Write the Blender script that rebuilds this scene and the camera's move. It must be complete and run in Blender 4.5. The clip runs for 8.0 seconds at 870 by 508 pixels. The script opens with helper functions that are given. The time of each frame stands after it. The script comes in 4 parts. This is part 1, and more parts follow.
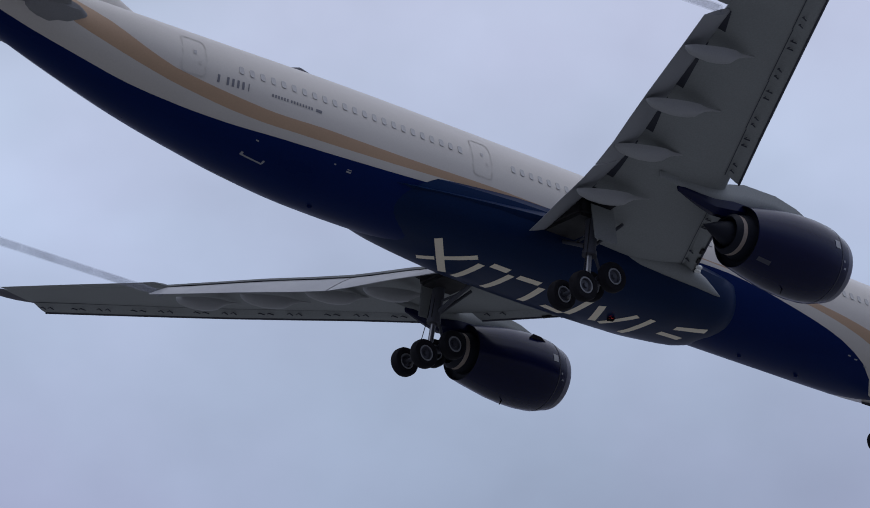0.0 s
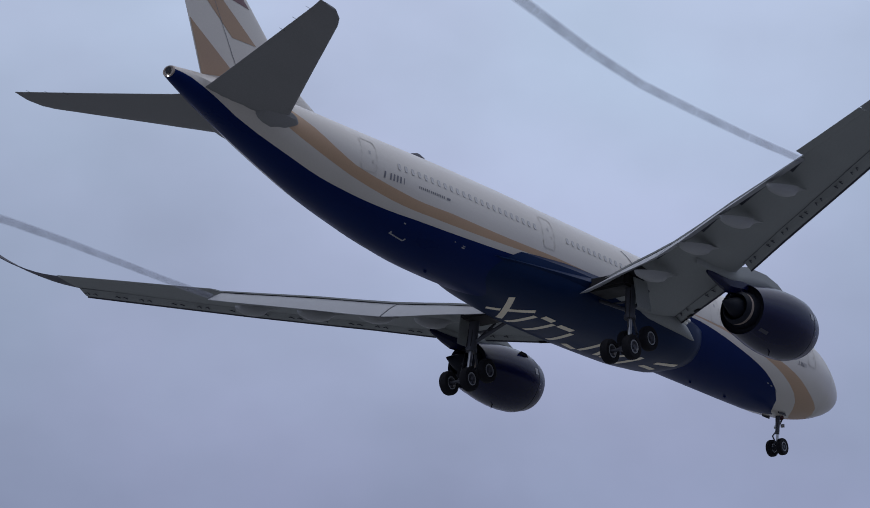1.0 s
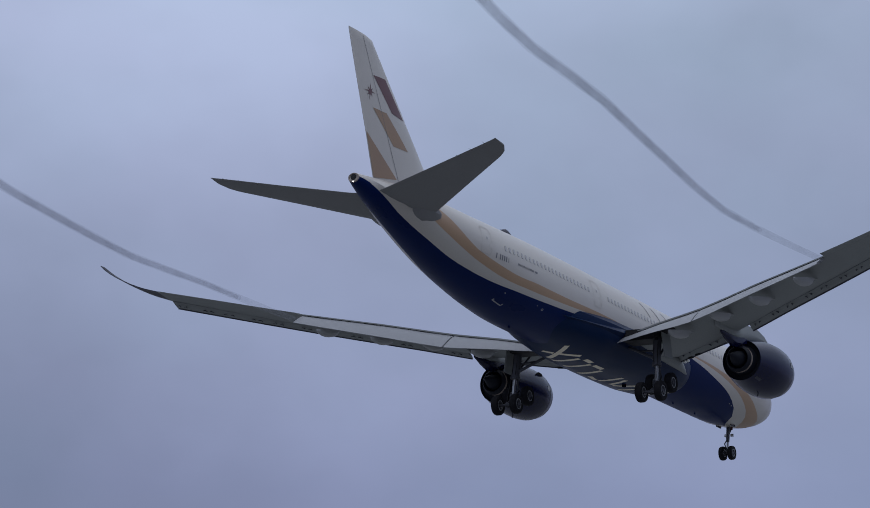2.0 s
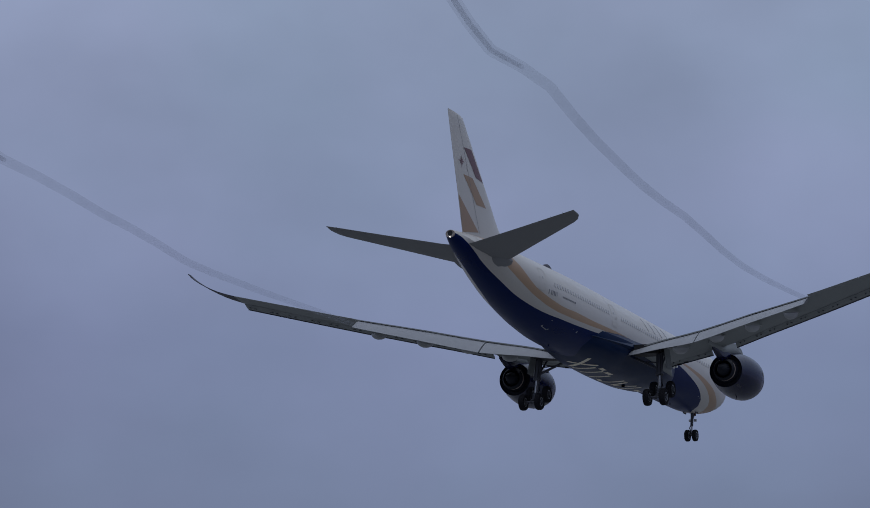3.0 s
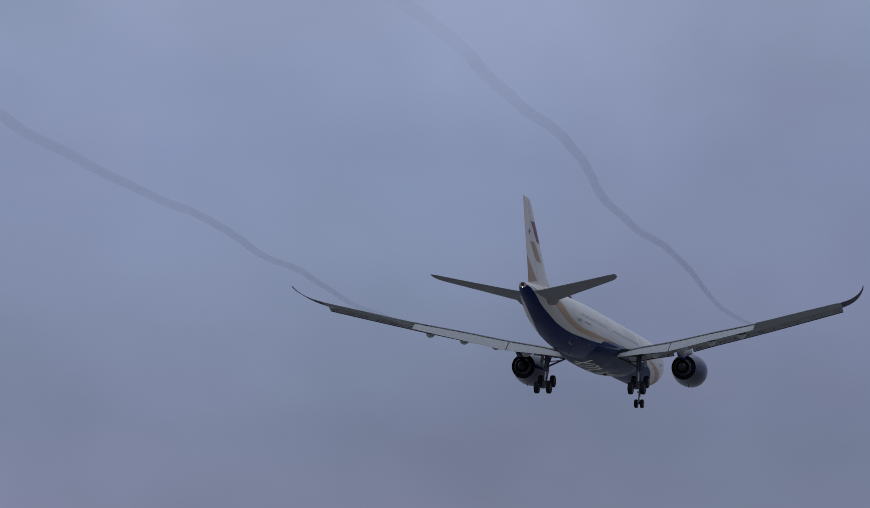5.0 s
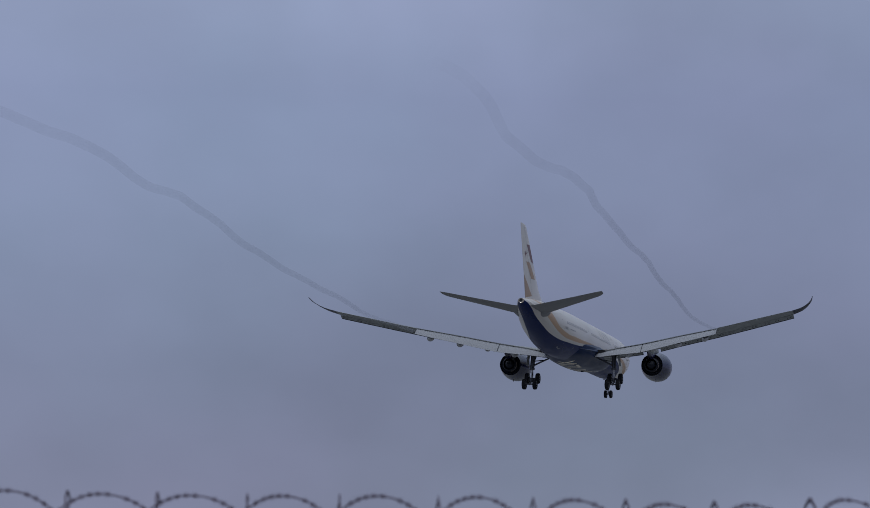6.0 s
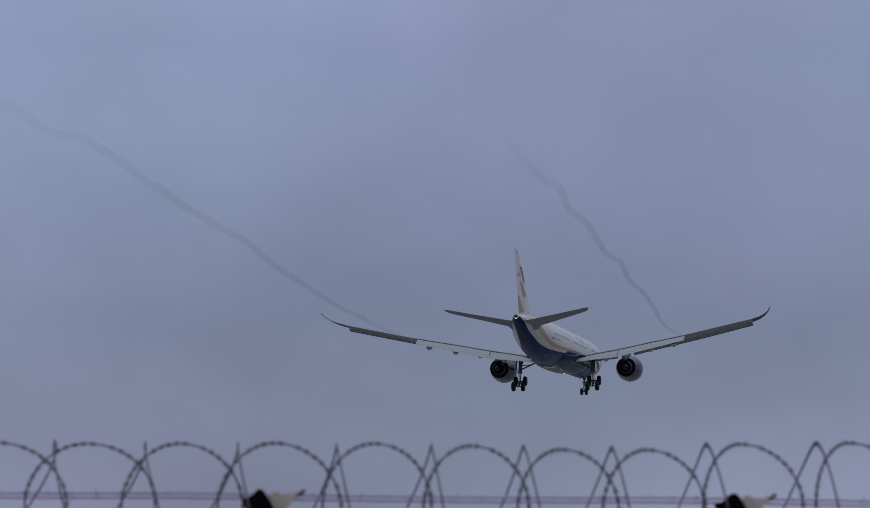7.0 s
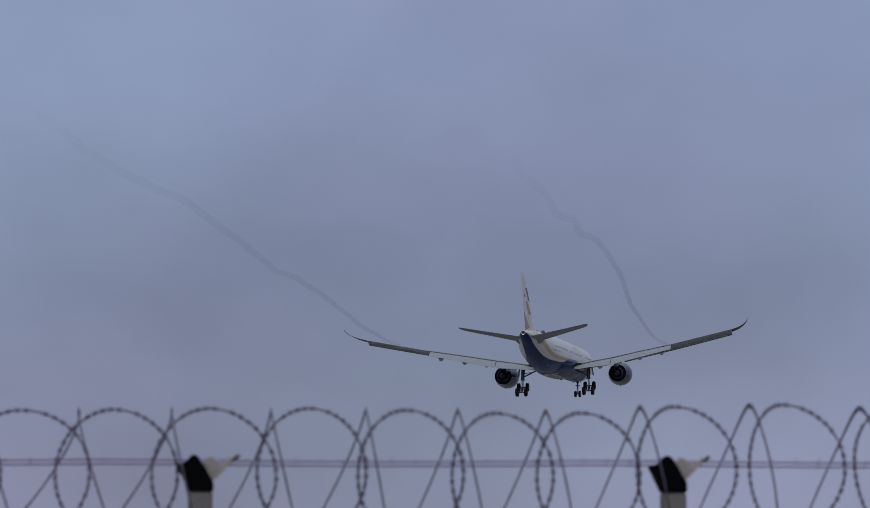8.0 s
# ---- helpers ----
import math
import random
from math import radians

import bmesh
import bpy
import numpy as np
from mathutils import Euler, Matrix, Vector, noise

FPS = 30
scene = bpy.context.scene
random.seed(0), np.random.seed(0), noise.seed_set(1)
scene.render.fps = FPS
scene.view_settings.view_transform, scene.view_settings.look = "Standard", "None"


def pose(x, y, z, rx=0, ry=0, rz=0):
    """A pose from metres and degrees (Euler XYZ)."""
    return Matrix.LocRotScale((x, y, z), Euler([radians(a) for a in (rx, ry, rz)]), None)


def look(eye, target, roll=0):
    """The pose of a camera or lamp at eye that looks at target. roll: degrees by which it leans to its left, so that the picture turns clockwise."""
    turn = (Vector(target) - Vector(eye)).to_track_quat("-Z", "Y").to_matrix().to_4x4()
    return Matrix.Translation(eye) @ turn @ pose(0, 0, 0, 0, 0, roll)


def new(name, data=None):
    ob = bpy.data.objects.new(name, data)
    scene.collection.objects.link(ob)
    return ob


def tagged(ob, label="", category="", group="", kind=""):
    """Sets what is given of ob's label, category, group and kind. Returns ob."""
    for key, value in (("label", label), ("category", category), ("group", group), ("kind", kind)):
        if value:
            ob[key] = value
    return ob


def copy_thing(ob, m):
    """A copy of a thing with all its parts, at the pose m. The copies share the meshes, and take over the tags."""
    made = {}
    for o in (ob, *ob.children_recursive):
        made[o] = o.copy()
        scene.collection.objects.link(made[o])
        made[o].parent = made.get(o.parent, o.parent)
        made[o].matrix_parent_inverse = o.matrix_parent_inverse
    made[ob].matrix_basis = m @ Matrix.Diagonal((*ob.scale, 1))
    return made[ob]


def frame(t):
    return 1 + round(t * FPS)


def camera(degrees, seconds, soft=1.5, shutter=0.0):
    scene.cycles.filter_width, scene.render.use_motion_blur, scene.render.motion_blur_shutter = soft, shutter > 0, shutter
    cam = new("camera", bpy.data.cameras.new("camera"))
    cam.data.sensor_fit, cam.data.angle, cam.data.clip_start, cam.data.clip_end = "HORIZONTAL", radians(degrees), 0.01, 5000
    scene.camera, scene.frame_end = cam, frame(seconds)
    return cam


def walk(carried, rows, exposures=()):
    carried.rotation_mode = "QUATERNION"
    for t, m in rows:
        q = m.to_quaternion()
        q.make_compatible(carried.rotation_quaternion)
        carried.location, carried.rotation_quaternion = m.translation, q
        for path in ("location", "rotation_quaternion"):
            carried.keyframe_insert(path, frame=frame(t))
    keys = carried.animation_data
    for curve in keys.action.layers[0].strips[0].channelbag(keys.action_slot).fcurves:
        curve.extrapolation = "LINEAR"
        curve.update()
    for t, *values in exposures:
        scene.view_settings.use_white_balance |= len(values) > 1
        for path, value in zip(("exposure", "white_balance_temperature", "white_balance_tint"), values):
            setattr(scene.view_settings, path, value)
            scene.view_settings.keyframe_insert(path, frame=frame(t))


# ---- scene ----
EYE = (0.0, 0.0, 1.7)
LENS = 17.147


def aim(az, el, roll):
    """A camera pose at EYE: degrees to the east of north, above the horizon, and of roll."""
    return Matrix.Translation(EYE) @ pose(0, 0, 0, 90 + el, 0, -az) @ pose(0, 0, 0, 0, 0, roll)


# seconds, azimuth, elevation, roll of the hand-held camera, which stands still and turns
CAMERA = [
    (0.0, -51.216, 24.916, 1.633), (0.1, -49.531, 24.381, 1.507), (0.2, -47.913, 23.854, 1.382),
    (0.3, -46.363, 23.337, 1.258), (0.4, -44.879, 22.829, 1.136), (0.5, -43.463, 22.330, 1.015),
    (0.6, -42.113, 21.840, 0.896), (0.7, -40.828, 21.359, 0.780), (0.8, -39.604, 20.888, 0.670),
    (0.9, -38.438, 20.426, 0.569), (1.0, -37.327, 19.974, 0.478), (1.1, -36.270, 19.533, 0.400),
    (1.2, -35.267, 19.107, 0.340), (1.3, -34.322, 18.699, 0.302), (1.4, -33.437, 18.314, 0.291),
    (1.5, -32.613, 17.958, 0.311), (1.6, -31.850, 17.630, 0.366), (1.7, -31.131, 17.320, 0.467),
    (1.8, -30.438, 17.015, 0.617), (1.9, -29.767, 16.713, 0.807), (2.0, -29.117, 16.414, 1.020),
    (2.1, -28.488, 16.117, 1.242), (2.2, -27.878, 15.823, 1.457), (2.3, -27.288, 15.531, 1.651),
    (2.4, -26.716, 15.241, 1.808), (2.5, -26.162, 14.953, 1.914), (2.6, -25.624, 14.667, 1.953),
    (2.7, -25.103, 14.383, 1.910), (2.8, -24.598, 14.101, 1.769), (2.9, -24.109, 13.822, 1.541),
    (3.0, -23.642, 13.552, 1.330), (3.1, -23.203, 13.297, 1.236), (3.2, -22.790, 13.056, 1.256),
    (3.3, -22.397, 12.827, 1.356), (3.4, -22.019, 12.606, 1.506), (3.5, -21.653, 12.391, 1.672),
    (3.6, -21.292, 12.181, 1.828), (3.7, -20.938, 11.975, 1.966), (3.8, -20.589, 11.773, 2.084),
    (3.9, -20.247, 11.577, 2.177), (4.0, -19.910, 11.387, 2.244), (4.1, -19.580, 11.203, 2.282),
    (4.2, -19.255, 11.026, 2.294), (4.3, -18.937, 10.855, 2.282), (4.4, -18.625, 10.689, 2.249),
    (4.5, -18.318, 10.529, 2.197), (4.6, -18.018, 10.375, 2.130), (4.7, -17.723, 10.225, 2.050),
    (4.8, -17.434, 10.080, 1.959), (4.9, -17.150, 9.939, 1.862), (5.0, -16.873, 9.803, 1.759),
    (5.1, -16.600, 9.670, 1.655), (5.2, -16.333, 9.541, 1.552), (5.3, -16.071, 9.416, 1.452),
    (5.4, -15.815, 9.293, 1.358), (5.5, -15.564, 9.174, 1.274), (5.6, -15.318, 9.057, 1.200),
    (5.7, -15.076, 8.942, 1.133), (5.8, -14.837, 8.829, 1.068), (5.9, -14.602, 8.716, 0.999),
    (6.0, -14.367, 8.605, 0.922), (6.1, -14.134, 8.493, 0.834), (6.2, -13.904, 8.382, 0.739),
    (6.3, -13.677, 8.272, 0.647), (6.4, -13.456, 8.164, 0.565), (6.5, -13.243, 8.058, 0.500),
    (6.6, -13.038, 7.954, 0.458), (6.7, -12.842, 7.853, 0.437), (6.8, -12.654, 7.756, 0.430),
    (6.9, -12.473, 7.662, 0.432), (7.0, -12.300, 7.572, 0.437), (7.1, -12.133, 7.486, 0.442),
    (7.2, -11.973, 7.405, 0.442), (7.3, -11.820, 7.327, 0.435), (7.4, -11.675, 7.253, 0.417),
    (7.5, -11.537, 7.182, 0.387), (7.6, -11.407, 7.114, 0.341), (7.7, -11.285, 7.049, 0.279),
    (7.8, -11.170, 6.986, 0.202), (7.9, -11.064, 6.927, 0.109), (8.0, -10.965, 6.870, 0.000),
]
cam = camera(LENS, 8.0, 0.6)
cam.data.dof.use_dof, cam.data.dof.focus_distance, cam.data.dof.aperture_fstop = True, 400.0, 4.0
walk(cam, [(t, aim(az, el, roll)) for t, az, el, roll in CAMERA],
     exposures=[(0.0, -0.06, 6440, 16), (1.0, -0.02, 6440, 14.5), (1.7, 0.0, 6420, 13), (2.8, -0.29, 6220, 12), (3.5, -0.35, 6200, 12), (4.2, -0.2, 6280, 12), (5.5, -0.08, 6400, 11), (6.5, -0.02, 6420, 10), (8.0, 0.08, 6420, 10)])

# ---- world and light ----
world = bpy.data.worlds.new("overcast_sky")
scene.world = world
world.use_nodes = True
wt = world.node_tree
wt.nodes.clear()


def wnode(kind, **kw):
    n = wt.nodes.new(kind)
    for k, v in kw.items():
        n.inputs[k].default_value = v
    return n


w_out = wt.nodes.new("ShaderNodeOutputWorld")
w_bg = wt.nodes.new("ShaderNodeBackground")
w_sky = wt.nodes.new("ShaderNodeTexSky")
w_sky.sky_type = "NISHITA"
w_sky.sun_disc = False
w_sky.sun_elevation, w_sky.sun_rotation = radians(55), radians(200)
w_co = wt.nodes.new("ShaderNodeTexCoord")
w_map = wt.nodes.new("ShaderNodeMapping")
w_map.inputs["Scale"].default_value = (1.0, 1.0, 1.45)
w_map.inputs["Location"].default_value = (0.35, 0.2, 0.1)
w_n1 = wnode("ShaderNodeTexNoise", Scale=3.4, Detail=4.0, Roughness=0.46, Distortion=0.25)
w_n2 = wnode("ShaderNodeTexNoise", Scale=12.0, Detail=4.0, Roughness=0.55)
w_add = wt.nodes.new("ShaderNodeMath")
w_add.operation = "MULTIPLY_ADD"
w_add.inputs[1].default_value = 0.22
w_sep = wt.nodes.new("ShaderNodeSeparateXYZ")
w_grad = wt.nodes.new("ShaderNodeMapRange")
for i, v in enumerate((0.02, 0.75, 0.0, 1.0)):
    w_grad.inputs[i + 1].default_value = v
w_ramp = wt.nodes.new("ShaderNodeValToRGB")
w_ramp.color_ramp.elements[0].position, w_ramp.color_ramp.elements[0].color = 0.0, (0.217, 0.231, 0.345, 1)
w_ramp.color_ramp.elements[1].position, w_ramp.color_ramp.elements[1].color = 1.0, (0.66, 0.718, 0.825, 1)
e = w_ramp.color_ramp.elements.new(0.12)
e.color = (0.171, 0.194, 0.290, 1)
e = w_ramp.color_ramp.elements.new(0.25)
e.color = (0.194, 0.229, 0.345, 1)
e = w_ramp.color_ramp.elements.new(0.55)
e.color = (0.40, 0.476, 0.615, 1)
w_cl = wt.nodes.new("ShaderNodeMapRange")
for i, v in enumerate((0.36, 0.80, 0.75, 1.35)):
    w_cl.inputs[i + 1].default_value = v
w_mul = wt.nodes.new("ShaderNodeMix")
w_mul.data_type, w_mul.blend_type = "RGBA", "MULTIPLY"
w_mul.inputs[0].default_value = 1.0
w_dim = wt.nodes.new("ShaderNodeMix")
w_dim.data_type, w_dim.blend_type = "RGBA", "MULTIPLY"
w_dim.inputs[0].default_value = 1.0
w_dim.inputs[7].default_value = (0.1, 0.1, 0.1, 1)
w_mix = wt.nodes.new("ShaderNodeMix")
w_mix.data_type = "RGBA"
w_mix.inputs[0].default_value = 0.94
L = wt.links.new
L(w_co.outputs["Generated"], w_map.inputs["Vector"])
L(w_map.outputs["Vector"], w_n1.inputs["Vector"])
L(w_map.outputs["Vector"], w_n2.inputs["Vector"])
L(w_n2.outputs[0], w_add.inputs[0])
L(w_n1.outputs[0], w_add.inputs[2])
L(w_add.outputs[0], w_cl.inputs[0])
L(w_co.outputs["Generated"], w_sep.inputs[0])
L(w_sep.outputs["Z"], w_grad.inputs[0])
L(w_grad.outputs[0], w_ramp.inputs[0])
L(w_ramp.outputs[0], w_mul.inputs[6])
L(w_cl.outputs[0], w_mul.inputs[7])
L(w_sky.outputs[0], w_dim.inputs[6])
L(w_dim.outputs[2], w_mix.inputs[6])
w_n3 = wnode("ShaderNodeTexNoise", Scale=5.5, Detail=3.0, Roughness=0.5)
w_tint = wt.nodes.new("ShaderNodeValToRGB")
w_tint.color_ramp.elements[0].position, w_tint.color_ramp.elements[0].color = 0.35, (0.97, 1.01, 0.995, 1)
w_tint.color_ramp.elements[1].position, w_tint.color_ramp.elements[1].color = 0.65, (1.025, 0.99, 1.015, 1)
w_hue = wt.nodes.new("ShaderNodeMix")
w_hue.data_type, w_hue.blend_type = "RGBA", "MULTIPLY"
w_hue.inputs[0].default_value = 1.0
L(w_map.outputs["Vector"], w_n3.inputs["Vector"])
L(w_n3.outputs[0], w_tint.inputs[0])
L(w_mul.outputs[2], w_hue.inputs[6])
L(w_tint.outputs[0], w_hue.inputs[7])
L(w_hue.outputs[2], w_mix.inputs[7])
L(w_mix.outputs[2], w_bg.inputs["Color"])
L(w_bg.outputs[0], w_out.inputs["Surface"])
w_bg.inputs["Strength"].default_value = 1.03

sun = new("sun", bpy.data.lights.new("sun", "SUN"))
sun.data.energy, sun.data.angle, sun.data.color = 0.25, radians(25), (1.0, 0.95, 0.88)
sun.matrix_world = look((60, -90, 160), (0, 0, 0))


# ---- materials ----
def paint(name, col, rough=0.4, metal=0.0, var=0.12, scale=0.6, fine=14.0, bump=0.05, coat=0.0, gloss=0.5):
    m = bpy.data.materials.new(name)
    m.use_nodes = True
    t = m.node_tree
    b = t.nodes["Principled BSDF"]
    co = t.nodes.new("ShaderNodeTexCoord")
    n1, n2 = t.nodes.new("ShaderNodeTexNoise"), t.nodes.new("ShaderNodeTexNoise")
    n1.inputs["Scale"].default_value, n1.inputs["Detail"].default_value = scale, 4
    n2.inputs["Scale"].default_value, n2.inputs["Detail"].default_value = fine, 5
    st = t.nodes.new("ShaderNodeMapping")
    st.inputs["Scale"].default_value = (1.0, 0.35, 1.0)
    t.links.new(co.outputs["Object"], st.inputs[0])
    t.links.new(st.outputs[0], n1.inputs["Vector"])
    t.links.new(co.outputs["Object"], n2.inputs["Vector"])
    mx = t.nodes.new("ShaderNodeMath")
    mx.operation = "ADD"
    t.links.new(n1.outputs[0], mx.inputs[0])
    t.links.new(n2.outputs[0], mx.inputs[1])
    r = t.nodes.new("ShaderNodeMapRange")
    for i, v in enumerate((0.6, 1.4, 1 - var, 1 + var)):
        r.inputs[i + 1].default_value = v
    t.links.new(mx.outputs[0], r.inputs[0])
    mul = t.nodes.new("ShaderNodeMix")
    mul.data_type, mul.blend_type = "RGBA", "MULTIPLY"
    mul.inputs[0].default_value = 1.0
    mul.inputs[6].default_value = (*col, 1)
    t.links.new(r.outputs[0], mul.inputs[7])
    t.links.new(mul.outputs[2], b.inputs["Base Color"])
    rr = t.nodes.new("ShaderNodeMapRange")
    for i, v in enumerate((0.3, 0.7, rough * 0.8, min(1, rough * 1.25))):
        rr.inputs[i + 1].default_value = v
    t.links.new(n1.outputs[0], rr.inputs[0])
    t.links.new(rr.outputs[0], b.inputs["Roughness"])
    b.inputs["Metallic"].default_value = metal
    b.inputs["Coat Weight"].default_value = coat
    b.inputs["Specular IOR Level"].default_value = gloss
    if bump:
        bp = t.nodes.new("ShaderNodeBump")
        bp.inputs["Strength"].default_value, bp.inputs["Distance"].default_value = bump, 0.02
        t.links.new(n2.outputs[0], bp.inputs["Height"])
        t.links.new(bp.outputs[0], b.inputs["Normal"])
    return m


WHITE = paint("white_paint", (0.495, 0.466, 0.425), 0.35, var=0.06, coat=0.2, bump=0.02)
BLUE = paint("navy_paint", (0.0018, 0.012, 0.075), 0.32, var=0.15, bump=0.02, gloss=0.045)
GOLD = paint("gold_paint", (0.40, 0.265, 0.165), 0.4, var=0.08, bump=0.02)
CREAM = paint("cream_paint", (0.80, 0.72, 0.56), 0.5, var=0.08, bump=0.02)
GREY = paint("wing_grey_paint", (0.255, 0.27, 0.27), 0.6, var=0.14, scale=0.5, bump=0.04, gloss=0.15)
FLAPGREY = paint("flap_pale_paint", (0.25, 0.26, 0.28), 0.45, var=0.1, scale=0.7, bump=0.04)
CANOE = paint("fairing_pale_paint", (0.31, 0.318, 0.325), 0.45, var=0.1, scale=0.7, bump=0.04)
DARKGREY = paint("tailplane_grey_paint", (0.215, 0.217, 0.22), 0.6, var=0.1, bump=0.03, gloss=0.15)
FAIRING = paint("belly_slate_paint", (0.003, 0.015, 0.055), 0.35, var=0.2, bump=0.03, gloss=0.07)
NACELLE = paint("nacelle_navy_paint", (0.003, 0.005, 0.032), 0.22, var=0.15, bump=0.02, gloss=0.2)
# dark paint of tips and fittings, also the painted shade behind the slats
TIPDARK = paint("dark_tip_paint_and_slot_shade", (0.055, 0.057, 0.075), 0.5, var=0.12, bump=0.03, gloss=0.2)
STEEL = paint("bare_metal", (0.36, 0.36, 0.37), 0.32, metal=1.0, var=0.15, bump=0.05)
LIP = paint("dull_lip_metal", (0.16, 0.16, 0.19), 0.4, metal=0.8, var=0.15, bump=0.03)
# dark, rough navy for the inside of the engine
DUCT = paint("matte_dark_navy_paint", (0.008, 0.010, 0.018), 0.7, var=0.2, bump=0.03, gloss=0.2)
LENS_GLASS = paint("pale_lamp_glass", (0.75, 0.76, 0.72), 0.15, var=0.05, bump=0.0, coat=0.5)
HOT = paint("heat_stained_metal", (0.30, 0.25, 0.22), 0.6, metal=0.2, var=0.25, bump=0.06)
# blue-grey shade of the flap slots, put into a colour
COVE_SHADE = paint("painted_blue_grey_cove_shade", (0.022, 0.025, 0.040), 0.7, var=0.2)
# for black parts, and for the shade of openings painted flat
BLACK = paint("black_part_and_recess_shade", (0.008, 0.008, 0.010), 0.7, var=0.2)
RUBBER = paint("tyre_rubber", (0.009, 0.009, 0.012), 0.8, var=0.3, fine=40, bump=0.15, gloss=0.15)
STRUT = paint("gear_strut_paint", (0.06, 0.063, 0.078), 0.5, var=0.2, fine=20, bump=0.08, gloss=0.3)
RIM = paint("wheel_rim_paint", (0.21, 0.22, 0.235), 0.4, var=0.15, bump=0.05)
REDGLASS = paint("red_beacon_glass", (0.04, 0.006, 0.008), 0.2, var=0.05, bump=0.0)
HUB = paint("wheel_hub_paint", (0.045, 0.047, 0.06), 0.4, metal=0.3, var=0.2, bump=0.08)
MAROON = paint("maroon_paint", (0.13, 0.06, 0.065), 0.42, var=0.08, bump=0.02)
BROWN = paint("bronze_paint", (0.31, 0.205, 0.13), 0.42, var=0.08, bump=0.02)
GLASS = paint("cabin_window_glass", (0.385, 0.378, 0.375), 0.2, var=0.1, bump=0.0)
INK = paint("dark_lettering", (0.14, 0.14, 0.16), 0.5, var=0.1, bump=0.0)
LINE = paint("door_seam_paint", (0.462, 0.438, 0.403), 0.5, var=0.1, bump=0.0)
CONCRETE = paint("weathered_concrete", (0.20, 0.17, 0.15), 0.85, var=0.25, scale=5, fine=60, bump=0.4)
TAR = paint("black_wrapped_bracket", (0.003, 0.003, 0.0035), 0.95, var=0.3, scale=6, fine=80, bump=0.3, gloss=0.05)
PALE = paint("pale_bracket", (0.42, 0.36, 0.30), 0.7, var=0.25, scale=6, fine=60, bump=0.2)
GALV = paint("weathered_galvanised_wire", (0.12, 0.095, 0.13), 0.6, metal=0.4, var=0.3, scale=8, fine=90, bump=0.2)
WIREPALE = paint("purple_grey_wire", (0.30, 0.24, 0.36), 0.6, metal=0.3, var=0.2, scale=8, fine=90)
# grey of the unseen ground, set to throw sky light onto the undersides
BOUNCE_GROUND = paint("unseen_bounce_ground", (0.21, 0.21, 0.206), 0.95, var=0.35, scale=0.05, fine=1.5, bump=0.5)


def glow(name, col, power):
    m = bpy.data.materials.new(name)
    m.use_nodes = True
    b = m.node_tree.nodes["Principled BSDF"]
    b.inputs["Base Color"].default_value = (*col, 1)
    b.inputs["Emission Color"].default_value = (*col, 1)
    b.inputs["Emission Strength"].default_value = power
    return m


BEACON = glow("red_beacon_glow", (1.0, 0.07, 0.09), 22.0)
LAMP = glow("white_tail_lamp", (1.0, 0.95, 0.85), 4.0)


def vapour(density):
    m = bpy.data.materials.new("vapour")
    m.use_nodes = True
    t = m.node_tree
    t.nodes.clear()
    out = t.nodes.new("ShaderNodeOutputMaterial")
    mix = t.nodes.new("ShaderNodeMixShader")
    tr = t.nodes.new("ShaderNodeBsdfTransparent")
    df = t.nodes.new("ShaderNodeBsdfDiffuse")
    df.inputs["Color"].default_value = (0.36, 0.38, 0.45, 1)
    co = t.nodes.new("ShaderNodeTexCoord")
    nz = t.nodes.new("ShaderNodeTexNoise")
    nz.inputs["Scale"].default_value, nz.inputs["Detail"].default_value = 0.7, 4
    mr = t.nodes.new("ShaderNodeMapRange")
    for i, v in enumerate((0.3, 0.7, density * 0.75, density * 1.25)):
        mr.inputs[i + 1].default_value = v
    t.links.new(co.outputs["Object"], nz.inputs["Vector"])
    t.links.new(nz.outputs[0], mr.inputs[0])
    t.links.new(mr.outputs[0], mix.inputs[0])
    t.links.new(tr.outputs[0], mix.inputs[1])
    t.links.new(df.outputs[0], mix.inputs[2])
    t.links.new(mix.outputs[0], out.inputs[0])
    return m


# ---- mesh helpers ----
def part(name, bm, material, parent=None, label="", smooth=True, slots=()):
    bmesh.ops.recalc_face_normals(bm, faces=bm.faces)
    me = bpy.data.meshes.new(name)
    bm.to_mesh(me)
    bm.free()
    for mt in (material, *slots):
        me.materials.append(mt)
    if smooth:
        me.shade_smooth()
        me.set_sharp_from_angle(angle=radians(38))
    ob = new(name, me)
    ob.parent = parent
    if label:
        ob["label"] = label
    return ob


def again(ob, parent, m=None):
    o = new(ob.name.split(".")[0], ob.data)
    o.parent = parent
    if m is not None:
        o.matrix_basis = m
    return o


def hollow(name, parent=None):
    ob = new(name)
    ob.empty_display_size = 0.5
    ob.parent = parent
    return ob


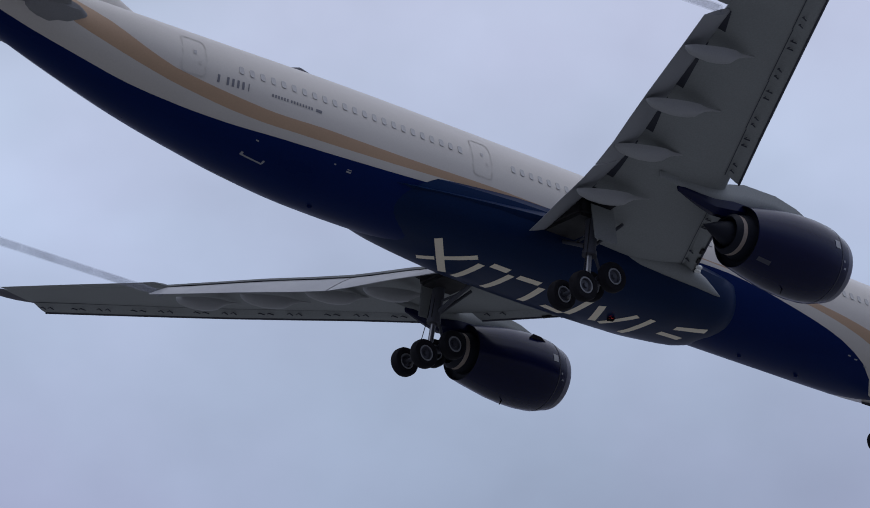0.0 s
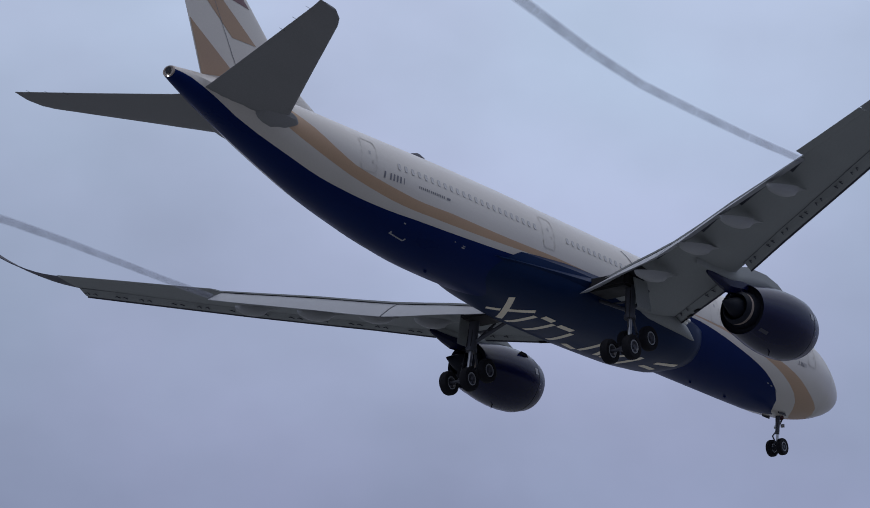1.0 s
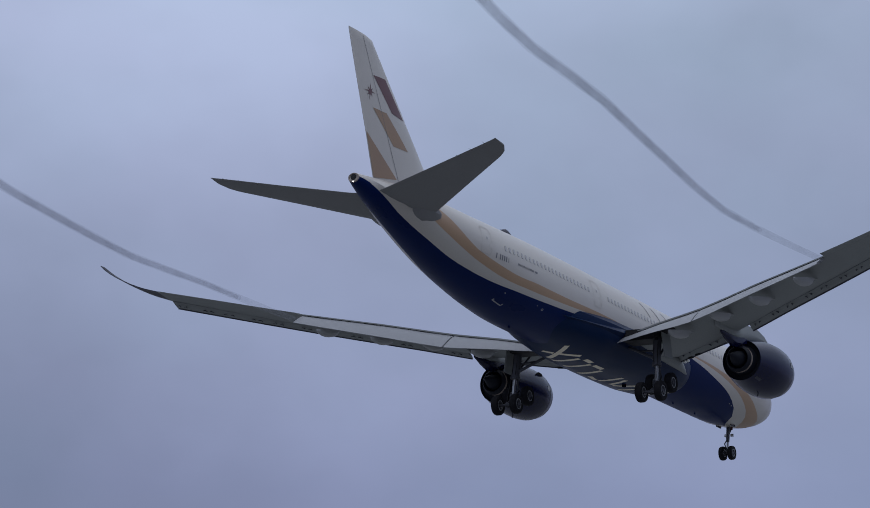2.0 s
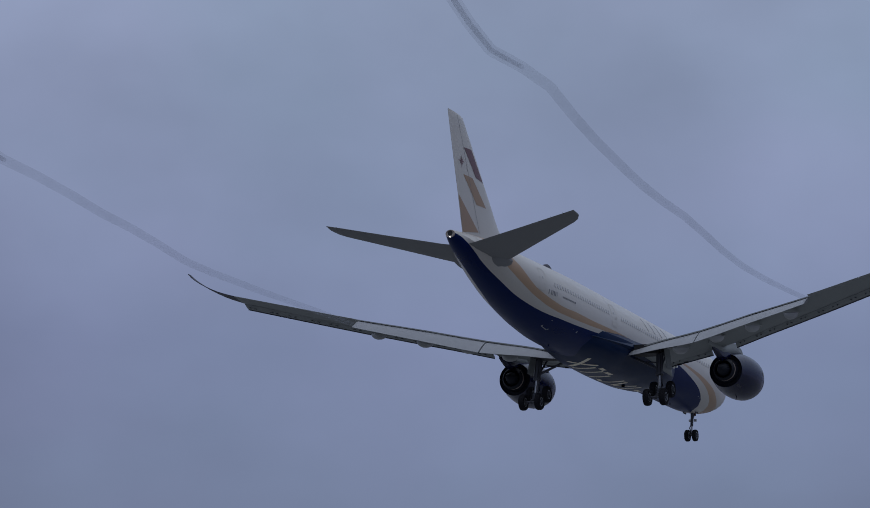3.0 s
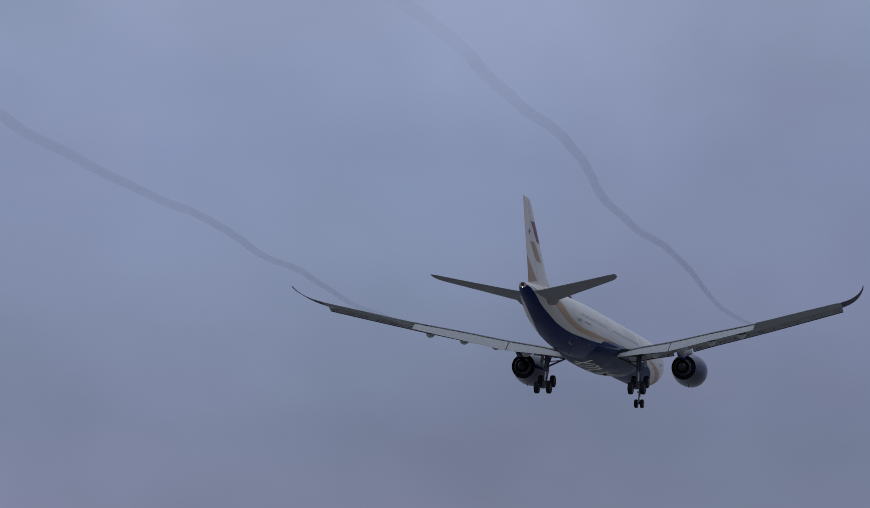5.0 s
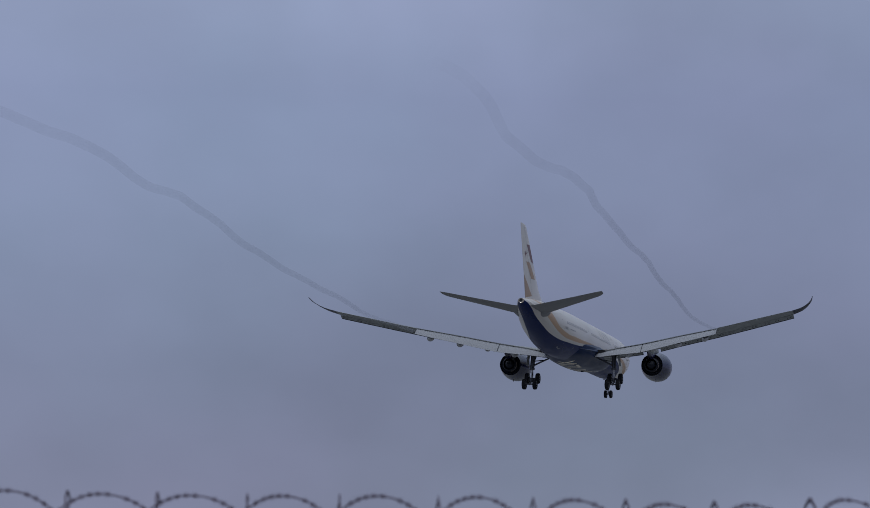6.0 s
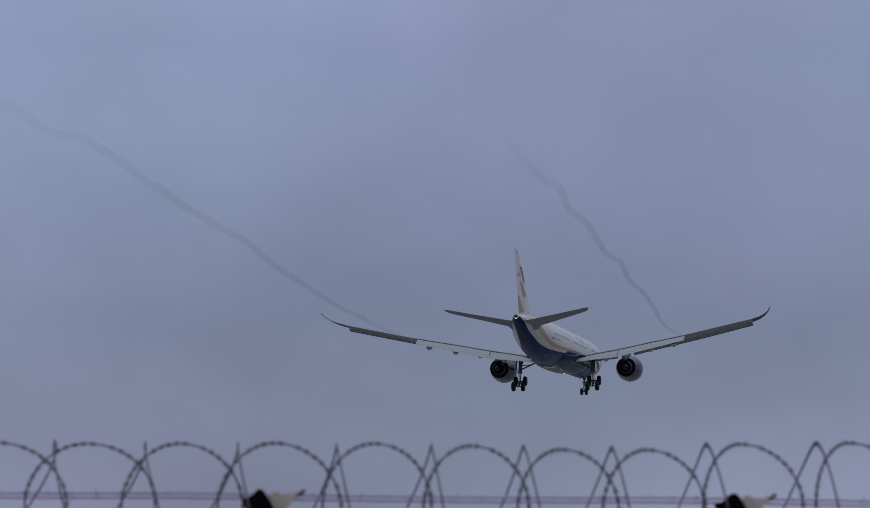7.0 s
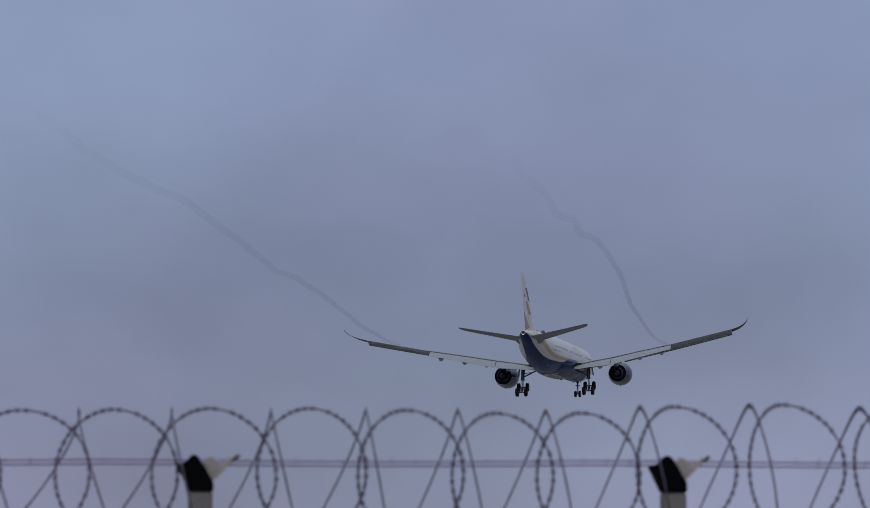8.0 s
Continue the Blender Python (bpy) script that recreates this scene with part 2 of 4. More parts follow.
def loft(bm, rings, closed=True, caps=True, mats=None):
    vs = [[bm.verts.new(p) for p in r] for r in rings]
    n = len(rings[0])
    for i in range(len(vs) - 1):
        for j in range(n if closed else n - 1):
            k = (j + 1) % n
            f = bm.faces.new((vs[i][j], vs[i][k], vs[i + 1][k], vs[i + 1][j]))
            if mats:
                f.material_index = mats[j]
    if caps and closed:
        bm.faces.new(vs[0])
        bm.faces.new(vs[-1])
    return bm


def tube(bm, p0, p1, r0, r1=None, n=12, caps=True):
    r1 = r0 if r1 is None else r1
    p0, p1 = Vector(p0), Vector(p1)
    q = (p1 - p0).to_track_quat("Z", "Y")
    ring = [Vector((math.cos(2 * math.pi * k / n), math.sin(2 * math.pi * k / n), 0)) for k in range(n)]
    return loft(bm, [[p0 + q @ (v * r0) for v in ring], [p1 + q @ (v * r1) for v in ring]], caps=caps)


def lathe(bm, profile, origin=(0, 0, 0), axis="Y", n=48, closed=False):
    """profile: (along, radius) pairs, turned about an axis through origin."""
    rings = []
    for k in range(n):
        a = 2 * math.pi * k / n
        c, s = math.cos(a), math.sin(a)
        ring = []
        for u, r in profile:
            p = (r * c, u, r * s) if axis == "Y" else (u, r * c, r * s)
            ring.append(Vector(origin) + Vector(p))
        rings.append(ring)
    loft(bm, rings + [rings[0]], closed=closed, caps=False)
    bmesh.ops.remove_doubles(bm, verts=bm.verts, dist=1e-4)
    return bm


def box(bm, centre, size, m=None, bevel=0.0):
    r = bmesh.ops.create_cube(bm, size=1.0)
    vs = r["verts"]
    bmesh.ops.scale(bm, verts=vs, vec=size)
    if bevel:
        es = list({e for v in vs for e in v.link_edges})
        vs = list({v for f in bmesh.ops.bevel(bm, geom=es, offset=bevel, segments=2, affect="EDGES")["faces"] for v in f.verts} | {v for v in vs if v.is_valid})
    if m is not None:
        bmesh.ops.transform(bm, matrix=m, verts=vs)
    bmesh.ops.translate(bm, verts=vs, vec=centre)
    return bm


def table(rows, s):
    """Smooth reading of a table whose first column grows."""
    xs = [r[0] for r in rows]
    s = min(max(s, xs[0]), xs[-1])
    i = max(k for k in range(len(xs) - 1) if xs[k] <= s)
    h = xs[i + 1] - xs[i]
    t = (s - xs[i]) / h
    out = []
    for c in range(1, len(rows[0])):
        y = [r[c] for r in rows]

        def slope(k):
            if k == 0 or k == len(y) - 1:
                a, b = (0, 1) if k == 0 else (k - 1, k)
                return (y[b] - y[a]) / (xs[b] - xs[a])
            d0, d1 = (y[k] - y[k - 1]) / (xs[k] - xs[k - 1]), (y[k + 1] - y[k]) / (xs[k + 1] - xs[k])
            return 0.0 if d0 * d1 <= 0 else 2 * d0 * d1 / (d0 + d1)

        m0, m1 = slope(i), slope(i + 1)
        out.append((2 * t**3 - 3 * t**2 + 1) * y[i] + (t**3 - 2 * t**2 + t) * h * m0 + (-2 * t**3 + 3 * t**2) * y[i + 1] + (t**3 - t**2) * h * m1)
    return out


# ---- ground ----
# never in view; added as a reflector below the airliner
def ground():
    bm = bmesh.new()
    n = 60
    for i in range(n):
        a = 2 * math.pi * i / n
        bm.verts.new((4500 * math.cos(a), 4500 * math.sin(a), 0))
    bm.faces.new(bm.verts)
    tagged(part("ground", bm, BOUNCE_GROUND, smooth=False), "flat grey unseen ground reaching to the horizon, toned to bounce light upward", "ground", kind="structure")


ground()


# ---- airliner: x to its right, y ahead of the nose, z up from the fuselage axis; s is metres behind the nose ----
HULL = [  # s, top, bottom, half width
    (0.0, -0.34, -0.36, 0.01), (0.12, -0.05, -0.64, 0.37), (0.5, 0.25, -1.08, 0.83), (1.0, 0.54, -1.42, 1.18), (1.7, 0.92, -1.75, 1.56),
    (2.4, 1.32, -2.00, 1.86), (3.1, 1.76, -2.20, 2.10), (4.0, 2.18, -2.41, 2.36), (5.2, 2.54, -2.62, 2.61), (6.6, 2.80, -2.77, 2.78),
    (8.2, 2.92, -2.86, 2.88), (12.0, 2.95, -2.88, 2.88), (20.0, 2.98, -2.88, 2.88), (38.0, 2.98, -2.88, 2.88), (40.0, 2.97, -2.88, 2.88), (43.0, 2.93, -2.82, 2.87), (46.0, 2.85, -2.54, 2.80),
    (49.0, 2.80, -2.04, 2.65), (52.0, 2.77, -1.42, 2.42), (55.0, 2.78, -0.64, 2.05), (58.0, 2.68, 0.20, 1.54), (60.3, 2.54, 0.88, 1.06),
    (62.0, 2.38, 1.41, 0.63), (62.9, 2.29, 1.70, 0.38)]
# livery edges: s and the angle round the section, from -90 at the keel to 90 at the spine
NAVY = [(0.0, -90.0), (7.3, -90.0), (7.9, -84.0), (8.7, -67.0), (9.9, -49.0), (12.5, -30.5), (15.7, -19.5), (18.0, -13.5), (20.5, -9.8), (24.0, -11.0), (30.0, -18.0),
        (38.9, -27.2), (43.3, -32.2), (46.1, -37.6), (48.7, -45.8), (51.0, -52.0), (54.0, -57.5), (57.0, -57.0), (58.9, -52.5), (60.2, -40.0), (61.3, -24.0), (62.4, 0.0), (62.9, 6.0)]
GOLD_LOW = [(0.0, -90.0), (5.3, -90.0), (6.0, -80.0), (7.1, -56.0), (8.5, -39.5), (11.1, -23.0), (14.3, -13.0), (18.0, -7.5), (22.0, -6.0), (30.0, -12.5), (34.3, -15.8), (39.0, -20.3),
            (43.5, -24.6), (45.2, -27.0), (47.1, -30.6), (49.2, -32.8), (51.0, -32.6), (53.0, -29.5), (54.4, -25.5), (56.1, -17.0), (57.5, 8.0), (59.0, 45.0), (61.0, 80.0), (62.9, 86.0)]
GOLD_TOP = [(0.0, -90.0), (3.2, -90.0), (4.1, -58.0), (6.6, -35.0), (9.7, -17.5), (13.6, -8.0), (17.5, -4.8), (22.0, -5.0), (30.0, -11.5), (34.3, -10.9), (39.1, -12.6),
            (43.65, -13.6), (47.0, -18.2), (49.0, -18.6), (51.3, -17.2), (52.4, -12.5), (53.2, -7.0), (54.5, 5.2), (55.8, 17.0), (57.5, 45.0), (59.0, 70.0), (61.0, 86.0), (62.9, 88.0)]


def droop(s):
    """The body's axis sinks a little towards the nose."""
    return -0.0092 * max(0.0, 46.0 - s)


def hull_pt(s, phi, side=1, off=0.0):
    top, bot, hw = table(HULL, s)
    zc, b = (top + bot) / 2 + droop(s), (top - bot) / 2
    c, sn = math.cos(radians(phi)), math.sin(radians(phi))
    return Vector((side * (hw + off) * c, -s, zc + (b + off) * sn))


def hull_z(s, z, side=1, off=0.0):
    """The point of the flank z metres above the body's axis."""
    top, bot, hw = table(HULL, s)
    zc, b = (top + bot) / 2, (top - bot) / 2
    return hull_pt(s, math.degrees(math.asin(max(-1, min(1, (z - zc) / b)))), side, off)


def airfoil(le, te, tc, n=12, axis=2, cut=1.0, blunt=0.0):
    """A closed ring round a section from le to te, thick along an axis."""
    le, te = Vector(le), Vector(te)
    chord = (te - le).length
    cs = [cut * (1 - math.cos(math.pi * k / n)) / 2 for k in range(n + 1)]
    up, lo = [], []
    for c in cs:
        h = 5 * tc * chord * (0.2969 * math.sqrt(c) - 0.126 * c - 0.3516 * c * c + 0.2843 * c**3 - 0.1036 * c**4)
        h = max(h, blunt * min(1, c * 4))
        p = le.lerp(te, c)
        a, b = p.copy(), p.copy()
        a[axis] += h
        b[axis] -= h
        up.append(a)
        lo.append(b)
    return up + lo[-1:0:-1] if blunt else up + lo[-2:0:-1]


WING = [  # x, s of the fixed leading edge, s of the fixed trailing edge, their z, thickness
    (0.0, 21.4, 31.3, -1.30, -1.66, 0.125), (2.8, 23.05, 31.7, -1.25, -1.55, 0.125), (6.0, 25.0, 32.3, -1.03, -1.03, 0.118), (9.3, 26.95, 33.0, -0.78, -0.54, 0.112),
    (14.0, 29.7, 34.75, 0.00, 0.26, 0.105), (19.4, 32.8, 36.7, 0.90, 1.10, 0.10), (24.5, 35.65, 38.6, 1.84, 2.06, 0.095), (29.2, 38.2, 40.3, 2.74, 2.95, 0.09)]
TIP = [(30.2, 39.05, 40.85, 3.04, 3.20, 0.085), (31.0, 40.2, 41.6, 3.42, 3.52, 0.08), (31.55, 41.4, 42.4, 3.82, 3.86, 0.075), (31.85, 42.25, 43.05, 4.16, 4.17, 0.08), (31.98, 42.9, 43.5, 4.42, 4.43, 0.08)]


def wing_at(x):
    return table([(r[0], *r[1:]) for r in WING], x)


def wing_under(x, d, side):
    """A point just under the wing, d metres behind its fixed trailing edge."""
    ls, ts, lz, tz, tc = wing_at(x)
    c = min(1.0, (ts + d - ls) / (ts - ls))
    h = 5 * tc * (ts - ls) * (0.2969 * math.sqrt(c) - 0.126 * c - 0.3516 * c * c + 0.2843 * c**3 - 0.1036 * c**4)
    return Vector((side * x, -(ts + d), lz + (tz - lz) * c - max(h, 0.05) - 0.02))


def build_wing(side, plane):
    wing = hollow("wing", plane)
    wing["label"] = "grey wing with slats and flaps lowered and an upswept tip"

    def sec(x, ls, ts, lz, tz, tc, blunt=0.03):
        return airfoil((side * x, -ls, lz), (side * x, -ts, tz), tc, n=14, blunt=blunt)

    bm = bmesh.new()
    xs = [0.0, 1.5, 2.8, 4.5, 6.0, 7.6, 9.3, 11.5, 14.0, 16.5, 19.4, 22.0, 24.5, 27.0, 29.2]
    rings = [sec(x, *wing_at(x), blunt=0.06 - 0.0012 * x) for x in xs]
    loft(bm, rings)
    part("panel", bm, GREY, wing)
    bm = bmesh.new()
    rows = [WING[-1], *TIP]
    loft(bm, [sec(x, *table(rows, x)) for x in (29.2, 29.6, 30.0, 30.4, 30.8, 31.15, 31.45, 31.7, 31.87, 31.97)])
    part("sharklet", bm, TIPDARK, wing, "dark upswept curved wing tip")

    # flaps, lowered
    for x0, x1, ch0, ch1 in ((3.15, 9.25, 1.5, 2.15), (9.36, 19.35, 2.15, 1.65)):
        bm = bmesh.new()
        rings = []
        for k in range(7):
            x = x0 + (x1 - x0) * k / 6
            ch = ch0 + (ch1 - ch0) * k / 6
            _, ts, _, tz, _ = wing_at(x)
            a = radians(table([(3.0, 25.0), (9.3, 31.0), (14.0, 30.0), (19.4, 25.5)], x)[0])
            le = (side * x, -(ts - 0.20), tz - 0.11)
            te = (side * x, -(ts - 0.20 + ch * math.cos(a)), tz - 0.11 - ch * math.sin(a))
            rings.append(airfoil(le, te, 0.15, n=10, blunt=0.012))
        loft(bm, rings)
        part("flap", bm, FLAPGREY, wing, "pale grey flap hanging lowered")
    # painted shade ahead of the flaps, between the track fairings, widest beside each fairing
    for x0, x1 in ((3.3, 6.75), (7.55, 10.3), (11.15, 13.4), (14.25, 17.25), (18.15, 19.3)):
        sheet("flap_shade_strip", [(x0, -0.66), (x1, -0.30), (x1, -0.10), (x0, 0.04)], lambda x, d, side=side: wing_under(x, d, side), COVE_SHADE, wing, n=8, label="dark sheet painted as slot shade ahead of the flap")
    # ailerons, drooped a little
    for x0, x1 in ((19.5, 24.0), (24.06, 28.9)):
        bm = bmesh.new()
        rings = []
        for k in range(4):
            x = x0 + (x1 - x0) * k / 3
            _, ts, _, tz, _ = wing_at(x)
            ch = 0.95 - 0.035 * (x - 19.5)
            a = radians(3)
            rings.append(airfoil((side * x, -(ts - 0.05), tz + 0.0), (side * x, -(ts + ch * 0.85 * math.cos(a)), tz - ch * 0.85 * math.sin(a)), 0.10, n=8, blunt=0.01))
        loft(bm, rings)
        part("aileron", bm, GREY, wing)
    # slats, run out ahead of and below the leading edge
    edges = [3.3, 8.2, 10.75, 13.8, 16.9, 20.0, 23.1, 26.2, 29.1]
    for i in range(len(edges) - 1):
        if i == 1:
            continue
        x0, x1 = edges[i] + 0.003, edges[i + 1] - 0.003
        bm = bmesh.new()
        rings = []
        for k in range(4):
            x = x0 + (x1 - x0) * k / 3
            ls, ts, lz, tz, tc = wing_at(x)
            ch = 1.2 - 0.012 * x
            a = radians(21)
            le = Vector((side * x, -(ls - 0.40), lz - 0.39))
            te = le + Vector((0, -ch * math.cos(a), ch * math.sin(a)))
            ring = airfoil(le, te, 0.2, n=8, blunt=0.01)
            rings.append(ring)
        loft(bm, rings)
        part("slat", bm, GREY, wing)
        bm = bmesh.new()
        ends = [Vector((side * x, -(wing_at(x)[0] - 0.36), wing_at(x)[2] - 0.45)) for x in (x0, x1)]
        tube(bm, ends[0], ends[1], 0.055, n=8)
        part("slat_edge", bm, TIPDARK, wing, "dark rounded slat edge")

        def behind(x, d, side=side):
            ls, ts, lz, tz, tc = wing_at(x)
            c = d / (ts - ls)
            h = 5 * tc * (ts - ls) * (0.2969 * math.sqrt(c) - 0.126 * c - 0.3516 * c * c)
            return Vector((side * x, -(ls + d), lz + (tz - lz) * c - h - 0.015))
        # dark strip painted on the panel as shade of the slat's gap
        sheet("slat_slot_shade", [(x0, 0.46), (x1, 0.42), (x1, 0.47), (x0, 0.51)], behind, TIPDARK, wing, n=4)
        # the slat's tracks, across the painted slot shade
        for u in (0.16, 0.30, 0.72, 0.86):
            x = x0 + (x1 - x0) * u
            ls, ts, lz, tz, tc = wing_at(x)
            bm = bmesh.new()
            box(bm, (side * x, -(ls + 0.24), lz - 0.33), (0.045, 0.30, 0.05), pose(0, 0, 0, -10, 0, side * (14 if u < 0.5 else -14)), 0.01)
            box(bm, (side * (x + 0.07), -(ls + 0.38), lz - 0.33), (0.14, 0.05, 0.04), pose(0, 0, 0, -10), 0.01)
            part("slat_track", bm, TIPDARK, wing, "dark slat track")
    # black sheet painting the gear bay's shade, and the grey glove where the leading edge meets the body
    sheet("gear_bay_shade", [(3.2, -1.55), (6.5, -2.05), (6.5, -0.12), (3.2, -0.12)], lambda x, d: wing_under(x, d, side) - Vector((0, 0, 0.01)), BLACK, wing, n=8, label="black sheet painted as the shade of an open gear bay")
    bm = bmesh.new()
    rings = []
    for s, x0, x1, z0, z1 in ((20.85, 2.86, 2.92, -2.06, -2.12), (21.3, 2.72, 3.06, -1.80, -2.14), (22.0, 2.6, 3.26, -1.45, -2.15), (23.0, 2.5, 3.52, -1.2, -2.14), (24.4, 2.5, 3.70, -1.2, -2.10), (26.0, 2.5, 3.45, -1.3, -2.06), (27.6, 2.4, 3.15, -1.4, -1.95)):
        xc, zc, xr, zr = (x0 + x1) / 2, (z0 + z1) / 2, (x1 - x0) / 2, (z0 - z1) / 2
        rings.append([Vector((side * (xc + xr * math.cos(a)), -s, zc + zr * math.sin(a))) for a in [2 * math.pi * k / 16 for k in range(16)]])
    loft(bm, rings)
    part("root_glove", bm, GREY, wing)
    # black blocks painting the dark gap behind the inner slat
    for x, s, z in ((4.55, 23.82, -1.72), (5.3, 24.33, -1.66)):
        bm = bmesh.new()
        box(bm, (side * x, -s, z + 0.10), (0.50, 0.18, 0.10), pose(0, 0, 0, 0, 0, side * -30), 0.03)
        part("slat_bay_shade", bm, BLACK, wing, "black block standing for the shaded gap behind the inner slat")
    # flap track fairings
    for x, ta, tz_, ln in ((7.39, 33.91, -1.85, 4.6), (10.73, 34.81, -1.19, 4.6), (14.1, 36.13, -0.74, 4.6), (17.7, 37.4, -0.13, 4.2)):
        bm = bmesh.new()
        rings = []
        for u, r in ((0, 0.05), (0.02, 0.16), (0.07, 0.28), (0.16, 0.38), (0.30, 0.46), (0.42, 0.47), (0.52, 0.44), (0.60, 0.38), (0.65, 0.26), (0.72, 0.14), (0.82, 0.06), (0.92, 0.02)):
            s = ta - ln * u
            z = tz_ - 0.12 + 0.80 * u
            rings.append([Vector((side * (x + 0.06 * u) + 0.82 * r * math.cos(2 * math.pi * k / 14), -s, z + (1.2 if k > 7 else 0.05) * r * math.sin(2 * math.pi * k / 14))) for k in range(14)])
        loft(bm, rings)
        part("flap_track_fairing", bm, CANOE, wing, "pale canoe-shaped fairing")
    return wing


def build_engine(side, plane):
    eng = hollow("engine", plane)
    eng["label"] = "large navy jet engine nacelle with a bare metal lip"
    o = (side * 9.37, -0.2, -2.70)
    bm = bmesh.new()
    outer = [(-20.62, 1.64), (-20.95, 1.75), (-21.45, 1.85), (-22.15, 1.89), (-23.0, 1.87), (-23.9, 1.78), (-24.8, 1.63), (-25.6, 1.48), (-26.05, 1.40)]
    inner = [(-26.03, 1.37), (-25.3, 1.42), (-24.4, 1.46), (-21.5, 1.46), (-21.2, 1.45), (-20.62, 1.46)]
    lathe(bm, outer + [(-26.055, 1.385)], o, n=64)
    part("nacelle", bm, NACELLE, eng)
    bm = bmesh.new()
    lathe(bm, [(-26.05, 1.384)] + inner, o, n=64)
    part("duct_lining", bm, DUCT, eng, "matte dark lining inside the nacelle")
    bm = bmesh.new()
    lathe(bm, [(-20.62, 1.642), (-20.40, 1.59), (-20.26, 1.53), (-20.23, 1.50), (-20.29, 1.47), (-20.62, 1.46)], o, n=64)
    part("inlet_lip", bm, LIP, eng, "dull metal inlet lip")
    # ring added to close the duct, so the annulus stays shallow and catches light
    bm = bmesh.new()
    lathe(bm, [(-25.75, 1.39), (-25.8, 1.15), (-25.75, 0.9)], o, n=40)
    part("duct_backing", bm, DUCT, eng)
    bm = bmesh.new()
    lathe(bm, [(-21.5, 1.46), (-21.6, 0.45), (-21.0, 0.02)], o, n=40)
    part("fan", bm, BLACK, eng)
    bm = bmesh.new()
    lathe(bm, [(-24.25, 1.22), (-25.3, 1.17), (-26.0, 0.99), (-26.24, 0.935), (-26.26, 0.89), (-26.50, 0.885), (-26.52, 0.925), (-26.62, 0.88), (-26.80, 0.765), (-26.78, 0.71), (-26.3, 0.72)], o, n=48)
    part("core_cowl", bm, DUCT, eng)
    bm = bmesh.new()
    lathe(bm, [(-26.26, 0.90), (-26.27, 0.912), (-26.50, 0.912), (-26.51, 0.90)], o, n=48)
    part("exhaust_ring", bm, HOT, eng, "pale heat-stained exhaust ring")
    bm = bmesh.new()
    lathe(bm, [(-26.2, 0.66), (-26.7, 0.55), (-27.4, 0.32), (-28.0, 0.07), (-28.12, 0.01)], o, n=40)
    part("exhaust_plug", bm, DUCT, eng)
    # pylon
    bm = bmesh.new()
    rings = []
    for s, zl, zu, w in ((21.6, -0.72, -0.66, 0.08), (22.6, -0.85, -0.40, 0.24), (24.0, -1.05, -0.20, 0.33), (26.0, -1.30, -0.25, 0.36), (27.2, -1.50, -0.55, 0.34), (28.2, -1.50, -0.7, 0.26), (29.6, -1.32, -0.85, 0.15), (30.9, -1.20, -0.9, 0.03)):
        zm = (zl + zu) / 2
        rings.append([Vector((side * 9.37 + dx * w, -s, z)) for dx, z in ((0.5, zl), (1, zl + 0.25 * (zu - zl)), (1, zm), (0.9, zu), (-0.9, zu), (-1, zm), (-1, zl + 0.25 * (zu - zl)), (-0.5, zl))])
    loft(bm, rings)
    part("pylon", bm, GREY, eng, "grey pylon under the wing")
    bm = bmesh.new()
    rings = []
    for s, zl, zu, w in ((25.6, -1.75, -1.28, 0.40), (26.8, -1.98, -1.30, 0.38), (27.8, -2.05, -1.45, 0.32), (28.7, -1.85, -1.40, 0.22), (29.8, -1.52, -1.25, 0.05)):
        rings.append([Vector((side * 9.37 + dx * w, -s, z)) for dx, z in ((0.35, zl), (1, zl + 0.4 * (zu - zl)), (1.02, zu), (-1.02, zu), (-1, zl + 0.4 * (zu - zl)), (-0.35, zl))])
    loft(bm, rings)
    part("aft_pylon_fairing", bm, NACELLE, eng, "dark fairing under the pylon's tail")
    # markings on the cowl: a plain pale badge, seam and small plates, on both flanks
    for flank in (1, -1):
        for a0, a1, s0, s1, mt, nm in ((4, 16, 21.35, 21.68, FLAPGREY, "badge"), (-13, -10, 20.98, 21.1, FLAPGREY, "placard"), (-23, -20, 20.85, 21.0, FLAPGREY, "placard"), (-58, -50, 25.0, 25.7, TIPDARK, "vent_panel")):
            if nm == "vent_panel" and flank != side:
                continue
            bm = bmesh.new()
            vs = []
            for i in range(5):
                row = []
                for j in range(5):
                    s, a = s0 + (s1 - s0) * i / 4, radians(a0 + (a1 - a0) * j / 4)
                    r = table([(-q[0], q[1]) for q in outer], s)[0] + 0.008
                    row.append(Vector((o[0] + flank * r * math.cos(a), o[1] - s, o[2] + r * math.sin(a))))
                vs.append(row)
            loft(bm, vs, closed=False)
            part(nm, bm, mt, eng)
    bm = bmesh.new()
    lathe(bm, [(-21.20, 1.81), (-21.18, 1.816), (-21.22, 1.823), (-21.24, 1.82)], o, n=64)
    part("cowl_seam", bm, TIPDARK, eng)
    bm = bmesh.new()
    inb, ca, sa = -side, math.cos(radians(38)), math.sin(radians(38))

    def fence_edge(s, r):
        return [Vector((o[0] + inb * (r * ca) + k * sa, -s - 0.2, o[2] + r * sa - inb * k * ca)) for k in (-0.02, 0.02)]

